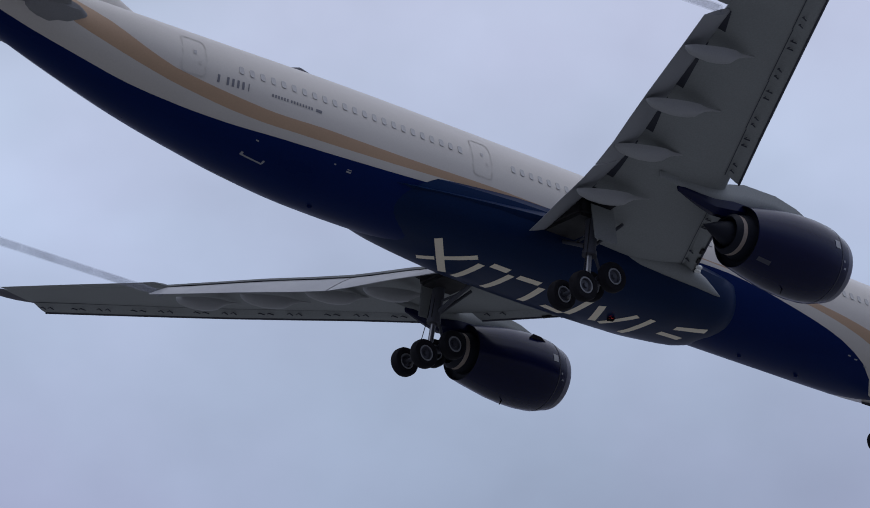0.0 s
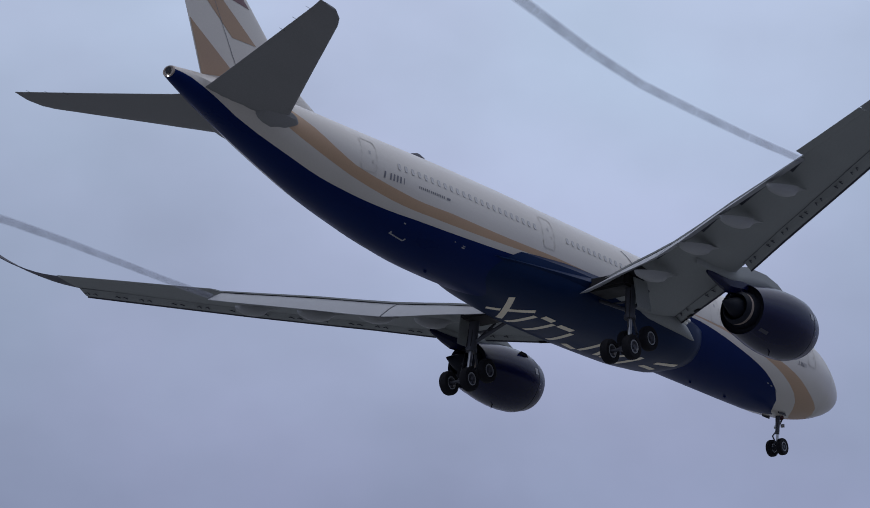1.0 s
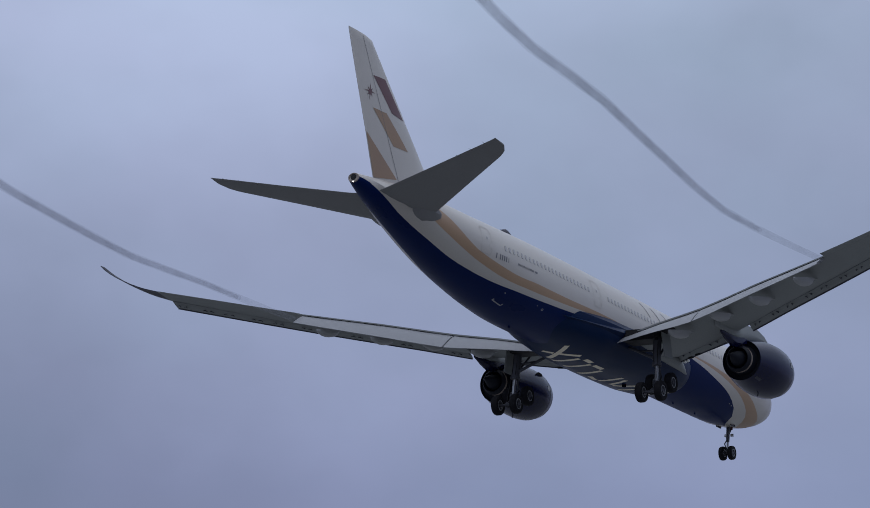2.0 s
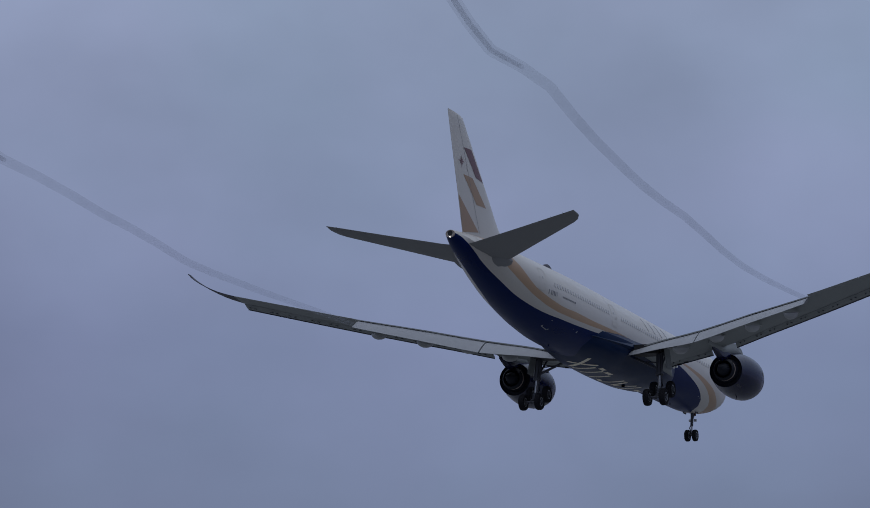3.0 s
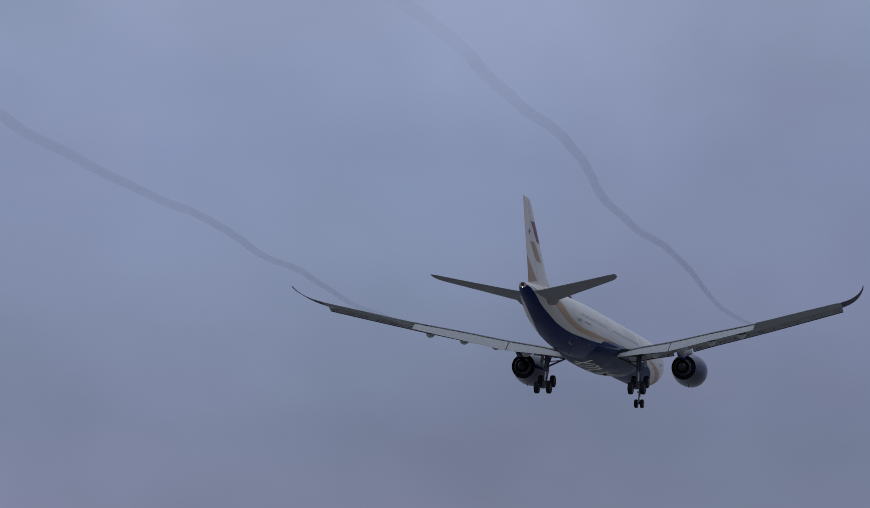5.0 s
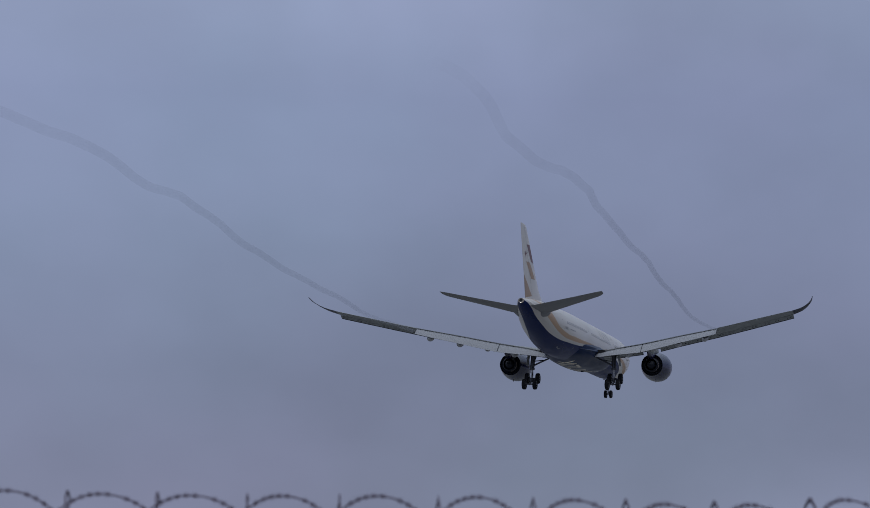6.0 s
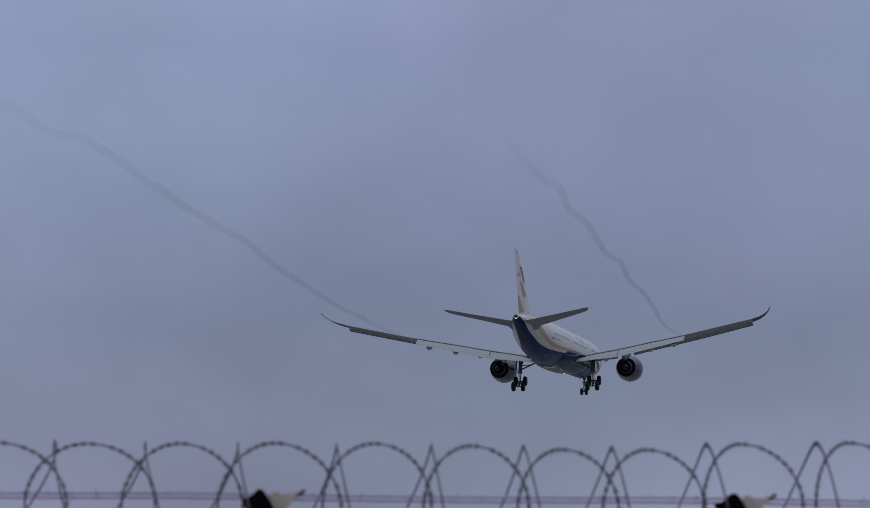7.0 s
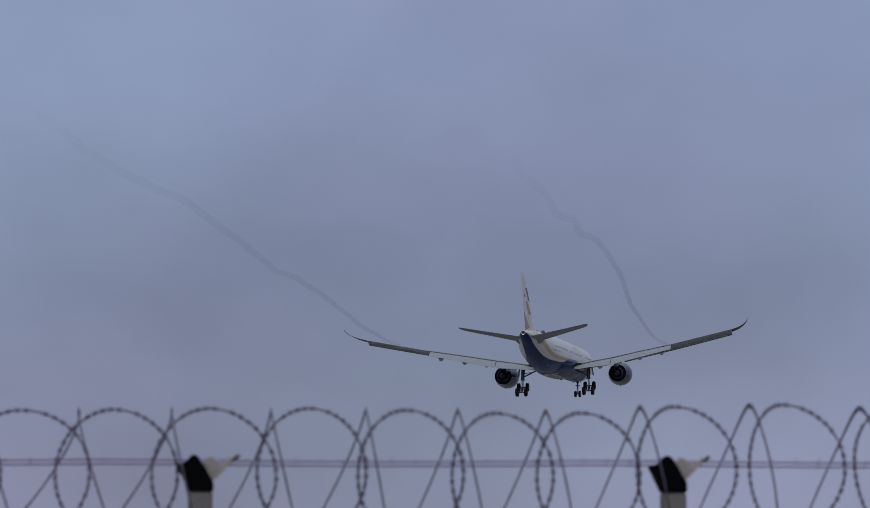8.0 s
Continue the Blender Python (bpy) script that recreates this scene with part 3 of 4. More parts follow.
    loft(bm, [fence_edge(s, 1.85 - 0.01 * j) + fence_edge(s, r)[::-1] for j, (s, r) in enumerate(((21.9, 1.88), (22.3, 2.06), (22.85, 2.1), (22.95, 1.86)))])
    part("strake", bm, BLACK, eng, "small dark strake")
    bm = bmesh.new()
    tube(bm, (o[0] + side * 0.1, -23.6, o[2] - 1.80), (o[0] + side * 0.1, -23.75, o[2] - 2.06), 0.04, 0.025)
    part("drain_mast", bm, BLACK, eng)
    return eng


def wheel(parent, centre, r, w):
    bm = bmesh.new()
    h = w / 2
    lathe(bm, [(-h * 0.55, r * 0.52), (-h * 0.92, r * 0.60), (-h, r * 0.78), (-h * 0.88, r * 0.93), (-h * 0.5, r * 0.995), (0, r), (h * 0.5, r * 0.995), (h * 0.88, r * 0.93), (h, r * 0.78), (h * 0.92, r * 0.60), (h * 0.55, r * 0.52), (-h * 0.55, r * 0.52)], centre, axis="X", n=36)
    part("tyre", bm, RUBBER, parent)
    bm = bmesh.new()
    lathe(bm, [(-h * 0.80, 0.01), (-h * 0.80, r * 0.16), (-h * 0.45, r * 0.20), (-h * 0.40, r * 0.36), (-h * 0.78, r * 0.44), (-h * 0.78, r * 0.55), (h * 0.78, r * 0.55), (h * 0.78, r * 0.44), (h * 0.40, r * 0.36), (h * 0.45, r * 0.20), (h * 0.80, r * 0.16), (h * 0.80, 0.01)], centre, axis="X", n=30)
    part("hub", bm, HUB, parent, "dull metal wheel hub")
    for sd in (-1, 1):
        bm = bmesh.new()
        lathe(bm, [(sd * h * 0.79, r * 0.45), (sd * h * 0.83, r * 0.47), (sd * h * 0.83, r * 0.53), (sd * h * 0.79, r * 0.55)], centre, axis="X", n=30)
        part("rim", bm, RIM, parent, "pale wheel rim")


def build_main_gear(side, plane):
    g = hollow("main_landing_gear", plane)
    g["label"] = "four-wheel main landing gear tilted with its rear wheels low"
    x = side * 5.40
    fr, rr = Vector((x, -30.73, -4.84)), Vector((x, -32.42, -5.70))
    mid = (fr + rr) / 2
    bm = bmesh.new()
    tube(bm, fr, rr, 0.15, n=14)
    tube(bm, mid + Vector((0, 0, -0.1)), mid + Vector((0, 0, 0.45)), 0.2)
    part("bogie_beam", bm, STRUT, g)
    for c in (fr, rr):
        bm = bmesh.new()
        tube(bm, c - Vector((0.75, 0, 0)), c + Vector((0.75, 0, 0)), 0.09)
        part("axle", bm, STRUT, g)
        for d in (-0.70, 0.70):
            wheel(g, c + Vector((d, 0, 0)), 0.69, 0.50)
    top = Vector((side * 5.25, -31.0, -1.35))
    knee = mid.lerp(top, 0.42)
    bm = bmesh.new()
    tube(bm, mid, knee, 0.13, n=16)
    part("piston", bm, STEEL, g, "bright metal shock strut piston")
    bm = bmesh.new()
    tube(bm, knee - (top - mid).normalized() * 0.1, top, 0.27, 0.31, n=18)
    tube(bm, knee - (top - mid).normalized() * 0.12, knee + (top - mid).normalized() * 0.08, 0.33, n=18)
    part("shock_strut", bm, STRUT, g)
    bm = bmesh.new()
    a = knee + Vector((0, 0.30, 0.05))
    b = mid.lerp(knee, 0.45) + Vector((0, 0.75, 0.05))
    tube(bm, a, b, 0.07)
    tube(bm, b, mid + Vector((0, 0.28, 0.25)), 0.07)
    part("torque_link", bm, STRUT, g)
    bm = bmesh.new()
    tube(bm, knee.lerp(top, 0.15), (side * 2.75, -30.7, -2.0), 0.11, 0.10)
    tube(bm, knee.lerp(top, 0.42), (side * 4.0, -30.85, -2.5), 0.06)
    part("side_brace", bm, STRUT, g)
    bm = bmesh.new()
    tube(bm, knee.lerp(top, 0.1), (side * 5.2, -29.2, -1.6), 0.08)
    part("drag_brace", bm, STRUT, g)
    bm = bmesh.new()
    tube(bm, top + Vector((side * 0.16, -0.26, -0.3)), knee + Vector((side * 0.16, -0.28, 0.0)), 0.025)
    tube(bm, top + Vector((-side * 0.12, -0.26, -0.3)), knee + Vector((-side * 0.12, -0.28, 0.0)), 0.02)
    tube(bm, knee + Vector((side * 0.16, -0.28, 0.0)), rr + Vector((side * 0.2, 0.3, 0.2)), 0.02)
    part("hydraulic_line", bm, BLACK, g)
    bm = bmesh.new()
    box(bm, (side * 5.95, -31.0, -2.35), (0.07, 1.35, 1.75), pose(0, 0, 0, 0, side * -8, 0), 0.03)
    part("gear_door", bm, GREY, g, "grey door plate hung beside the strut")
    # solid black block in place of the well's shaded inside
    bm = bmesh.new()
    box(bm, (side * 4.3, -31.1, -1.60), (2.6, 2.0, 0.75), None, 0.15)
    part("wheel_well_shade", bm, BLACK, g, "black block standing for the shade in the wheel well")
    return g


def build_nose_gear(plane):
    g = hollow("nose_landing_gear", plane)
    g["label"] = "two-wheel nose landing gear on a single strut"
    bm = bmesh.new()
    tube(bm, (0, -6.75, -5.17), (0, -6.62, -4.1), 0.085, n=14)
    part("piston", bm, STEEL, g, "bright metal piston")
    bm = bmesh.new()
    tube(bm, (0, -6.66, -4.3), (0, -6.45, -2.6), 0.13, 0.15, n=14)
    tube(bm, (0, -6.6, -3.9), (0, -5.5, -2.65), 0.06)
    part("strut", bm, STRUT, g)
    bm = bmesh.new()
    tube(bm, (-0.45, -6.75, -5.17), (0.45, -6.75, -5.17), 0.07)
    part("axle", bm, STRUT, g)
    for d in (-0.36, 0.36):
        wheel(g, Vector((d, -6.75, -5.17)), 0.53, 0.38)
    bm = bmesh.new()
    tube(bm, (0, -6.85, -4.2), (0, -7.25, -4.55), 0.045)
    tube(bm, (0, -7.25, -4.55), (0, -6.85, -4.95), 0.045)
    part("torque_link", bm, STRUT, g)
    for d in (-1, 1):
        bm = bmesh.new()
        box(bm, (d * 0.55, -7.0, -3.02), (0.05, 0.9, 0.42), pose(0, 0, 0, 0, d * -10, 0), 0.02)
        part("door", bm, STRUT, g, "grey nose gear door hanging open")
        bm = bmesh.new()
        tube(bm, (d * 0.12, -6.40, -3.75), (d * 0.34, -6.32, -3.75), 0.11, 0.11)
        part("taxi_lamp", bm, STEEL, g)
    bm = bmesh.new()
    box(bm, (0, -6.25, -3.05), (0.5, 0.06, 0.55), None, 0.02)
    part("front_door", bm, MAROON, g, "small door with a reddish inside")
    # black block painted as the nose well's darkness
    bm = bmesh.new()
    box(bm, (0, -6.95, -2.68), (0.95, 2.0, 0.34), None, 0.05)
    part("wheel_well_shade", bm, BLACK, g)
    return g


FIN_LE = [(2.0, 50.8), (2.9, 51.65), (3.5, 52.85), (4.0, 53.8), (5.25, 55.15), (8.0, 58.0), (11.05, 61.15)]
FIN_TE = [(2.0, 60.4), (2.6, 60.65), (5.27, 61.65), (8.95, 63.1), (11.2, 63.95)]


def fin_half(s, z):
    a, b = table(FIN_LE, z)[0], table(FIN_TE, z)[0]
    c = min(1, max(0, (s - a) / (b - a)))
    tc = 0.10
    return max(0.015, 5 * tc * (b - a) * (0.2969 * math.sqrt(c) - 0.126 * c - 0.3516 * c * c + 0.2843 * c**3 - 0.1036 * c**4))


def sheet(name, corners, place, material, parent, n=8, label=""):
    """A thin painted patch between four corners (u, v), laid on a surface by place(u, v)."""
    bm = bmesh.new()
    rows = []
    for i in range(n + 1):
        row = []
        for j in range(n + 1):
            a = Vector(corners[0]).lerp(Vector(corners[1]), i / n)
            b = Vector(corners[3]).lerp(Vector(corners[2]), i / n)
            p = a.lerp(b, j / n)
            row.append(place(p[0], p[1]))
        rows.append(row)
    loft(bm, rows, closed=False)
    return part(name, bm, material, parent, label)


def build_tail(plane):
    fin = hollow("fin", plane)
    fin["label"] = "white swept tail fin with bronze and maroon panels"
    bm = bmesh.new()
    zs = [2.0, 2.5, 2.9, 3.2, 3.6, 4.0, 4.6, 5.25, 6.2, 7.2, 8.2, 9.2, 10.2, 10.7, 11.0]
    rings = [airfoil((0, -table(FIN_LE, z)[0], z), (0, -table(FIN_TE, z)[0], z), 0.10, n=16, axis=0, blunt=0.012) for z in zs]
    rings.append(airfoil((0, -61.7, 11.14), (0, -63.9, 11.18), 0.06, n=16, axis=0, blunt=0.01))
    loft(bm, rings)
    part("panel", bm, WHITE, fin)
    for side in (1, -1):
        def on(s, z, side=side):
            return Vector((side * (fin_half(s, z) + 0.012), -s, z))
        sheet("maroon_panel", [(61.15, 8.85), (59.75, 8.95), (57.45, 6.9), (58.95, 7.0)], on, MAROON, fin, label="maroon slanted panel")
        sheet("bronze_panel", [(61.05, 6.85), (59.55, 6.85), (57.0, 5.05), (58.7, 5.0)], on, BROWN, fin, label="bronze slanted panel")
        sheet("bronze_triangle", [(61.56, 5.25), (61.53, 5.15), (60.6, 2.6), (58.2, 3.0)], on, BROWN, fin, n=10, label="bronze wedge at the fin's foot")
        sheet("rudder_seam", [(62.43, 11.0), (62.40, 11.0), (58.02, 2.95), (58.06, 2.95)], lambda s, z, side=side: Vector((side * (fin_half(s, z) + 0.016), -s, z)), INK, fin, n=14)
        bm = bmesh.new()
        c = bm.verts.new(on(61.42, 7.75))
        pts = []
        for k in range(16):
            r = (0.55 if k % 4 == 0 else 0.38) if k % 2 == 0 else 0.13
            a = 2 * math.pi * k / 16
            p = on(61.42 + r * math.cos(a), 7.75 + r * math.sin(a))
            p.x += side * 0.008
            pts.append(bm.verts.new(p))
        for k in range(16):
            bm.faces.new((c, pts[k], pts[(k + 1) % 16]))
        part("star", bm, MAROON, fin, "small dark star emblem")
    for side in (1, -1):
        st = hollow("tailplane", plane)
        st["label"] = "dark grey horizontal tailplane"
        bm = bmesh.new()
        rows = [(0.3, 55.1, 61.0, 0.98, 1.52, 0.10), (1.3, 55.85, 61.3, 1.12, 1.62, 0.10), (5.3, 58.7, 62.3, 1.90, 2.28, 0.095), (9.0, 61.3, 63.2, 2.62, 2.92, 0.09), (9.45, 61.73, 63.36, 2.74, 2.98, 0.08), (9.75, 62.35, 63.48, 2.88, 3.02, 0.07)]
        loft(bm, [airfoil((side * x, -a, za), (side * x, -b, zb), tc, n=14, blunt=0.012) for x, a, b, za, zb, tc in rows])
        part("panel", bm, DARKGREY, st)
        bm = bmesh.new()
        rings = []
        for x, a, b, z0, h in ((0.9, 54.8, 58.3, 0.90, 0.52), (1.4, 54.95, 58.2, 0.95, 0.52), (1.8, 55.3, 58.0, 1.06, 0.40), (2.15, 55.9, 57.7, 1.18, 0.16)):
            rings.append([Vector((side * x, -(a + (b - a) * (0.5 - 0.5 * math.cos(math.pi * k / 10))), z0 + 0.22 * k / 10 + h * math.sin(math.pi * k / 10))) for k in range(11)]
                         + [Vector((side * x, -(a + (b - a) * (0.5 - 0.5 * math.cos(math.pi * k / 10))), z0 + 0.22 * k / 10 - h * math.sin(math.pi * k / 10))) for k in range(9, 0, -1)])
        loft(bm, rings)
        part("root_fairing", bm, DARKGREY, st)
        for k in range(3):
            bm = bmesh.new()
            x = 6.9 + k * 1.0
            tube(bm, (side * x, -(62.62 + 0.25 * k), 2.47 + 0.2 * k), (side * x, -(62.62 + 0.25 * k) - 0.4, 2.49 + 0.2 * k), 0.008, n=6)
            part("static_wick", bm, BLACK, st)


BELLY = [(18.8, 2.1, 1.70), (19.7, 2.74, 1.94), (21.0, 3.04, 2.04), (23.0, 3.22, 2.18), (28.0, 3.28, 2.24), (33.0, 3.20, 2.18), (35.5, 2.98, 2.06), (38.0, 2.66, 1.86), (40.0, 2.1, 1.65)]
BELLY_Z = -0.98


def belly_pt(x, s, off=0.008):
    hw, h = table(BELLY, s)
    return Vector((x, -s, BELLY_Z + droop(s) - h * (1 - min(1, abs(x) / hw) ** 2.5) ** 0.4 - off))


def build_body(plane):
    bm = bmesh.new()
    ss = [0, 0.05, 0.12, 0.25, 0.5, 0.8, 1.2, 1.7, 2.2, 2.7, 3.1, 3.4, 3.8, 4.3, 4.8, 5.3, 6, 6.6, 7.2, 8, 9, 10, 11, 12, 13, 14] + [15 + k for k in range(26)] + [41 + 0.75 * k for k in range(29)] + [62.5, 62.9]
    rings, bands = [], [(10, 1), (3, 0), (4, 2), (12, 0)]
    mats = [m for n, m in bands for _ in range(n)]
    for s in ss:
        cut = [-90, table(NAVY, s)[0], table(GOLD_LOW, s)[0], table(GOLD_TOP, s)[0], 90]
        for k in range(1, 5):
            cut[k] = max(cut[k], cut[k - 1])
        phis = [-90.0]
        for (n, _), a, b in zip(bands, cut, cut[1:]):
            phis += [a + (b - a) * (k + 1) / n for k in range(n)]
        rings.append([hull_pt(s, p, 1) for p in phis] + [hull_pt(s, p, -1) for p in phis[-2:0:-1]])
    loft(bm, rings, mats=mats + mats[::-1])
    bmesh.ops.remove_doubles(bm, verts=bm.verts, dist=1e-4)
    part("fuselage", bm, WHITE, plane, "white fuselage with a navy belly and gold band", slots=(BLUE, GOLD))
    # tail cone outlet
    bm = bmesh.new()
    rings = []
    for s, k in ((62.89, 0.99), (62.96, 0.92), (62.94, 0.72), (62.6, 0.66)):
        top, bot, hw = table(HULL, 62.9)
        rings.append([Vector((hw * k * math.cos(a), -s, (top + bot) / 2 + (top - bot) / 2 * k * math.sin(a))) for a in [2 * math.pi * j / 24 for j in range(24)]])
    loft(bm, rings, caps=False)
    bm.faces.new([v for v in bm.verts if abs(v.co.y + 62.6) < 1e-3][:24])
    part("exhaust_outlet", bm, HOT, plane, "round metal exhaust outlet in the tail cone")
    # black disc painting the dark inside of the outlet
    bm = bmesh.new()
    lathe(bm, [(-62.95, 0.19), (-62.962, 0.18), (-62.962, 0.01)], (0, 0, 2.03), n=20)
    part("outlet_mouth_shade", bm, BLACK, plane)
    bm = bmesh.new()
    lathe(bm, [(-62.92, 0.035), (-63.0, 0.028), (-63.01, 0.004)], (0, 0, 1.74), n=12)
    part("tail_lamp", bm, LAMP, plane, "small lit white tail lamp")
    # belly fairing
    bm = bmesh.new()
    rings = []
    for k in range(45):
        s = 18.8 + (40.0 - 18.8) * k / 44
        hw, h = table(BELLY, s)
        ring = []
        for j in range(25):
            a = math.pi * j / 24
            c, sn = math.cos(a), math.sin(a)
            ring.append(Vector((hw * math.copysign(abs(c) ** 0.8, c), -s, BELLY_Z + droop(s) - h * sn**0.8)))
        ring += [Vector((-hw * 0.75, -s, BELLY_Z + 0.75)), Vector((hw * 0.75, -s, BELLY_Z + 0.75))]
        rings.append(ring)
    loft(bm, rings)
    belly = part("belly_fairing", bm, FAIRING, plane, "dark slate belly fairing with cream marks")
    # fillet behind each wing root
    for side in (1, -1):
        bm = bmesh.new()
        rings = []
        for s, x0, x1, z0, z1 in ((29.0, 2.5, 3.5, -0.7, -1.9), (31.5, 2.5, 3.45, -0.85, -1.95), (33.5, 2.5, 3.3, -1.05, -1.9), (35.5, 2.4, 3.05, -1.25, -1.8), (37.3, 2.3, 2.80, -1.42, -1.72), (38.8, 2.2, 2.56, -1.54, -1.70), (40.4, 2.0, 2.25, -1.62, -1.68)):
            rings.append([Vector((side * x0, -s, z0 + 0.25)), Vector((side * (x0 * 0.4 + x1 * 0.6), -s, z0)), Vector((side * x1, -s, (z0 + z1) / 2 - 0.05)), Vector((side * (x0 * 0.4 + x1 * 0.6), -s, z1)), Vector((side * x0, -s, z1 - 0.1))])
        loft(bm, rings)
        part("wing_root_fillet", bm, FAIRING, plane)
    # plain cream strokes under the belly in place of the airline's mark
    strokes = [((36.45, 1.15), (34.1, -1.45)), ((36.0, -0.95), (35.42, -0.38)), ((35.15, -0.1), (34.05, 1.0)), ((33.45, -1.45), (33.5, 0.62)), ((31.72, -1.45), (31.75, 0.62)), ((33.1, 0.85), (32.1, 0.85)), ((31.4, 0.68), (30.15, 0.75)), ((29.45, -1.45), (29.8, 0.5)),
               ((28.4, -1.05), (27.1, -1.28)), ((26.9, -1.1), (27.1, 0.85)), ((25.5, -0.9), (26.3, 0.75)), ((25.05, -0.9), (24.15, 0.85)), ((23.36, -1.3), (23.28, 0.95)), ((22.0, -0.05), (20.5, -0.2)), ((21.7, 0.75), (20.0, 1.12))]
    for (sa, xa), (sb, xb) in strokes:
        d = Vector((sb - sa, xb - xa)).normalized()
        n = Vector((-d.y, d.x)) * 0.185
        sheet("cream_mark", [(sa + n.x, xa + n.y), (sb + n.x, xb + n.y), (sb - n.x, xb - n.y), (sa - n.x, xa - n.y)], lambda s, x: belly_pt(x, s), CREAM, belly, n=6)
    # cabin windows
    bm = bmesh.new()
    ring = []
    for k in range(20):
        a = 2 * math.pi * k / 20
        c, sn = math.cos(a), math.sin(a)
        ring.append((0.125 * math.copysign(abs(c) ** 0.6, c), 0.19 * math.copysign(abs(sn) ** 0.6, sn)))
    loft(bm, [[Vector((0, y, z)) for y, z in ring], [Vector((0.014, y * 0.94, z * 0.95)) for y, z in ring]])
    first = part("cabin_window", bm, GLASS, plane)
    spots = [48.37 - 0.533 * k for k in range(23)] + [33.54 - 0.533 * k for k in range(25)] + [16.9 - 0.533 * k for k in range(17)]
    made = False
    for side in (1, -1):
        for s in spots:
            p, q, r = hull_z(s, 0.74, side, 0.003), hull_z(s, 0.94, side, 0.003), hull_z(s - 0.2, 0.74, side, 0.003)
            up, fw = (q - p).normalized(), (r - p).normalized()
            out = (fw.cross(up)).normalized()
            if out.x * side < 0:
                out = -out
            m = Matrix((out, out.cross(up) * -1, up)).transposed().to_4x4()
            m.translation = p
            if made:
                again(first, plane, m)
            else:
                first.matrix_basis = m
                made = True
    # cabin doors: a raised seam round each, and its small window
    for side in (1, -1):
        for s0, w in ((50.66, 1.2), (35.37, 1.16), (18.3, 1.1), (6.9, 1.1)):
            h0, h1 = (-0.1 if s0 > 50 else -0.22), 1.64
            outl = []
            for k in range(40):
                a = 2 * math.pi * k / 40
                c, sn = math.cos(a), math.sin(a)
                outl.append((math.copysign(abs(c) ** 0.28, c), math.copysign(abs(sn) ** 0.28, sn)))
            bm = bmesh.new()
            rings = []
            for g in (0.0, -0.035, -0.06):
                rings.append([hull_z(s0 + (w / 2 + g) * c, (h0 + h1) / 2 + ((h1 - h0) / 2 + g) * sn, side, 0.012) for c, sn in outl])
            loft(bm, rings, caps=False)
            door = part("cabin_door", bm, LINE, plane, "white cabin door with a grey seam")
            sheet("door_window", [(s0 - 0.1, 1.0), (s0 + 0.06, 1.0), (s0 + 0.06, 0.82), (s0 - 0.1, 0.82)], lambda s, z, side=side: hull_z(s, z, side, 0.012), GLASS, door, n=2)
            sheet("door_handle", [(s0 - 0.2, 0.55), (s0 - 0.32, 0.55), (s0 - 0.32, 0.40), (s0 - 0.2, 0.40)], lambda s, z, side=side: hull_z(s, z, side, 0.012), LINE, door, n=2)
        # plain bars where markings stand
        for a, b, z0, z1, mt, nm in ((49.56, 47.9, -0.12, 0.22, INK, "registration_bar"), (46.85, 44.27, -0.02, 0.11, INK, "type_name_bar"), (8.7, 7.7, -0.45, -0.2, INK, "registration_bar")):
            if nm == "type_name_bar":
                cuts = [(k * 0.058 + 0.02 * (k > 5), k * 0.058 + 0.02 * (k > 5) + 0.030) for k in range(14)] + [(0.87, 0.99)]
            else:
                cuts = [(0.02, 0.09), (0.29, 0.36), (0.44, 0.51), (0.59, 0.66), (0.74, 0.81), (0.92, 0.95)]
            for u, v in cuts:
                sheet(nm, [(a + (b - a) * u, z1), (a + (b - a) * v, z1), (a + (b - a) * v, z0), (a + (b - a) * u, z0)], lambda s, z, side=side: hull_z(s, z, side, 0.010), mt, plane, n=3)
        # marks on the navy flank
        for a, b, p0, p1 in ((47.19, 46.09, -67.5, -65.8), (47.22, 47.1, -67.5, -63.5), (46.15, 46.05, -66.0, -62.5), (46.95, 46.8, -48.3, -46.9), (42.4, 42.15, -42.2, -40.8), (42.38, 42.15, -39.9, -39.2), (43.1, 43.0, -39.6, -38.6), (11.2, 11.0, -45.5, -44.3), (10.7, 10.5, -47, -45.8), (9.9, 9.7, -51, -49.8)):
            sheet("pale_placard", [(a, p1), (b, p1), (b, p0), (a, p0)], lambda s, p, side=side: hull_pt(s, p, side, 0.010), FLAPGREY, plane, n=3)
    # dark mark ahead of the wing, high on the flank, in place of large lettering
    for side in (1, -1):
        for k in range(4):
            a = 27.3 - k * 1.75
            sheet("navy_mark", [(a, 2.0), (a - 0.16, 2.0), (a - 0.76, 1.0), (a - 0.6, 1.0)], lambda s, z, side=side: hull_z(s, z, side, 0.010), INK, plane, n=4)
    # spine domes and aerials
    for s, ln, hh in ((43.5, 1.7, 0.58), (50.8, 2.4, 0.30)):
        bm = bmesh.new()
        rings = []
        for u, r in ((0, 0.02), (0.08, 0.4), (0.25, 0.8), (0.5, 1.0), (0.75, 0.85), (0.92, 0.45), (1, 0.02)):
            z0 = table(HULL, s)[0] + droop(s) - 0.05
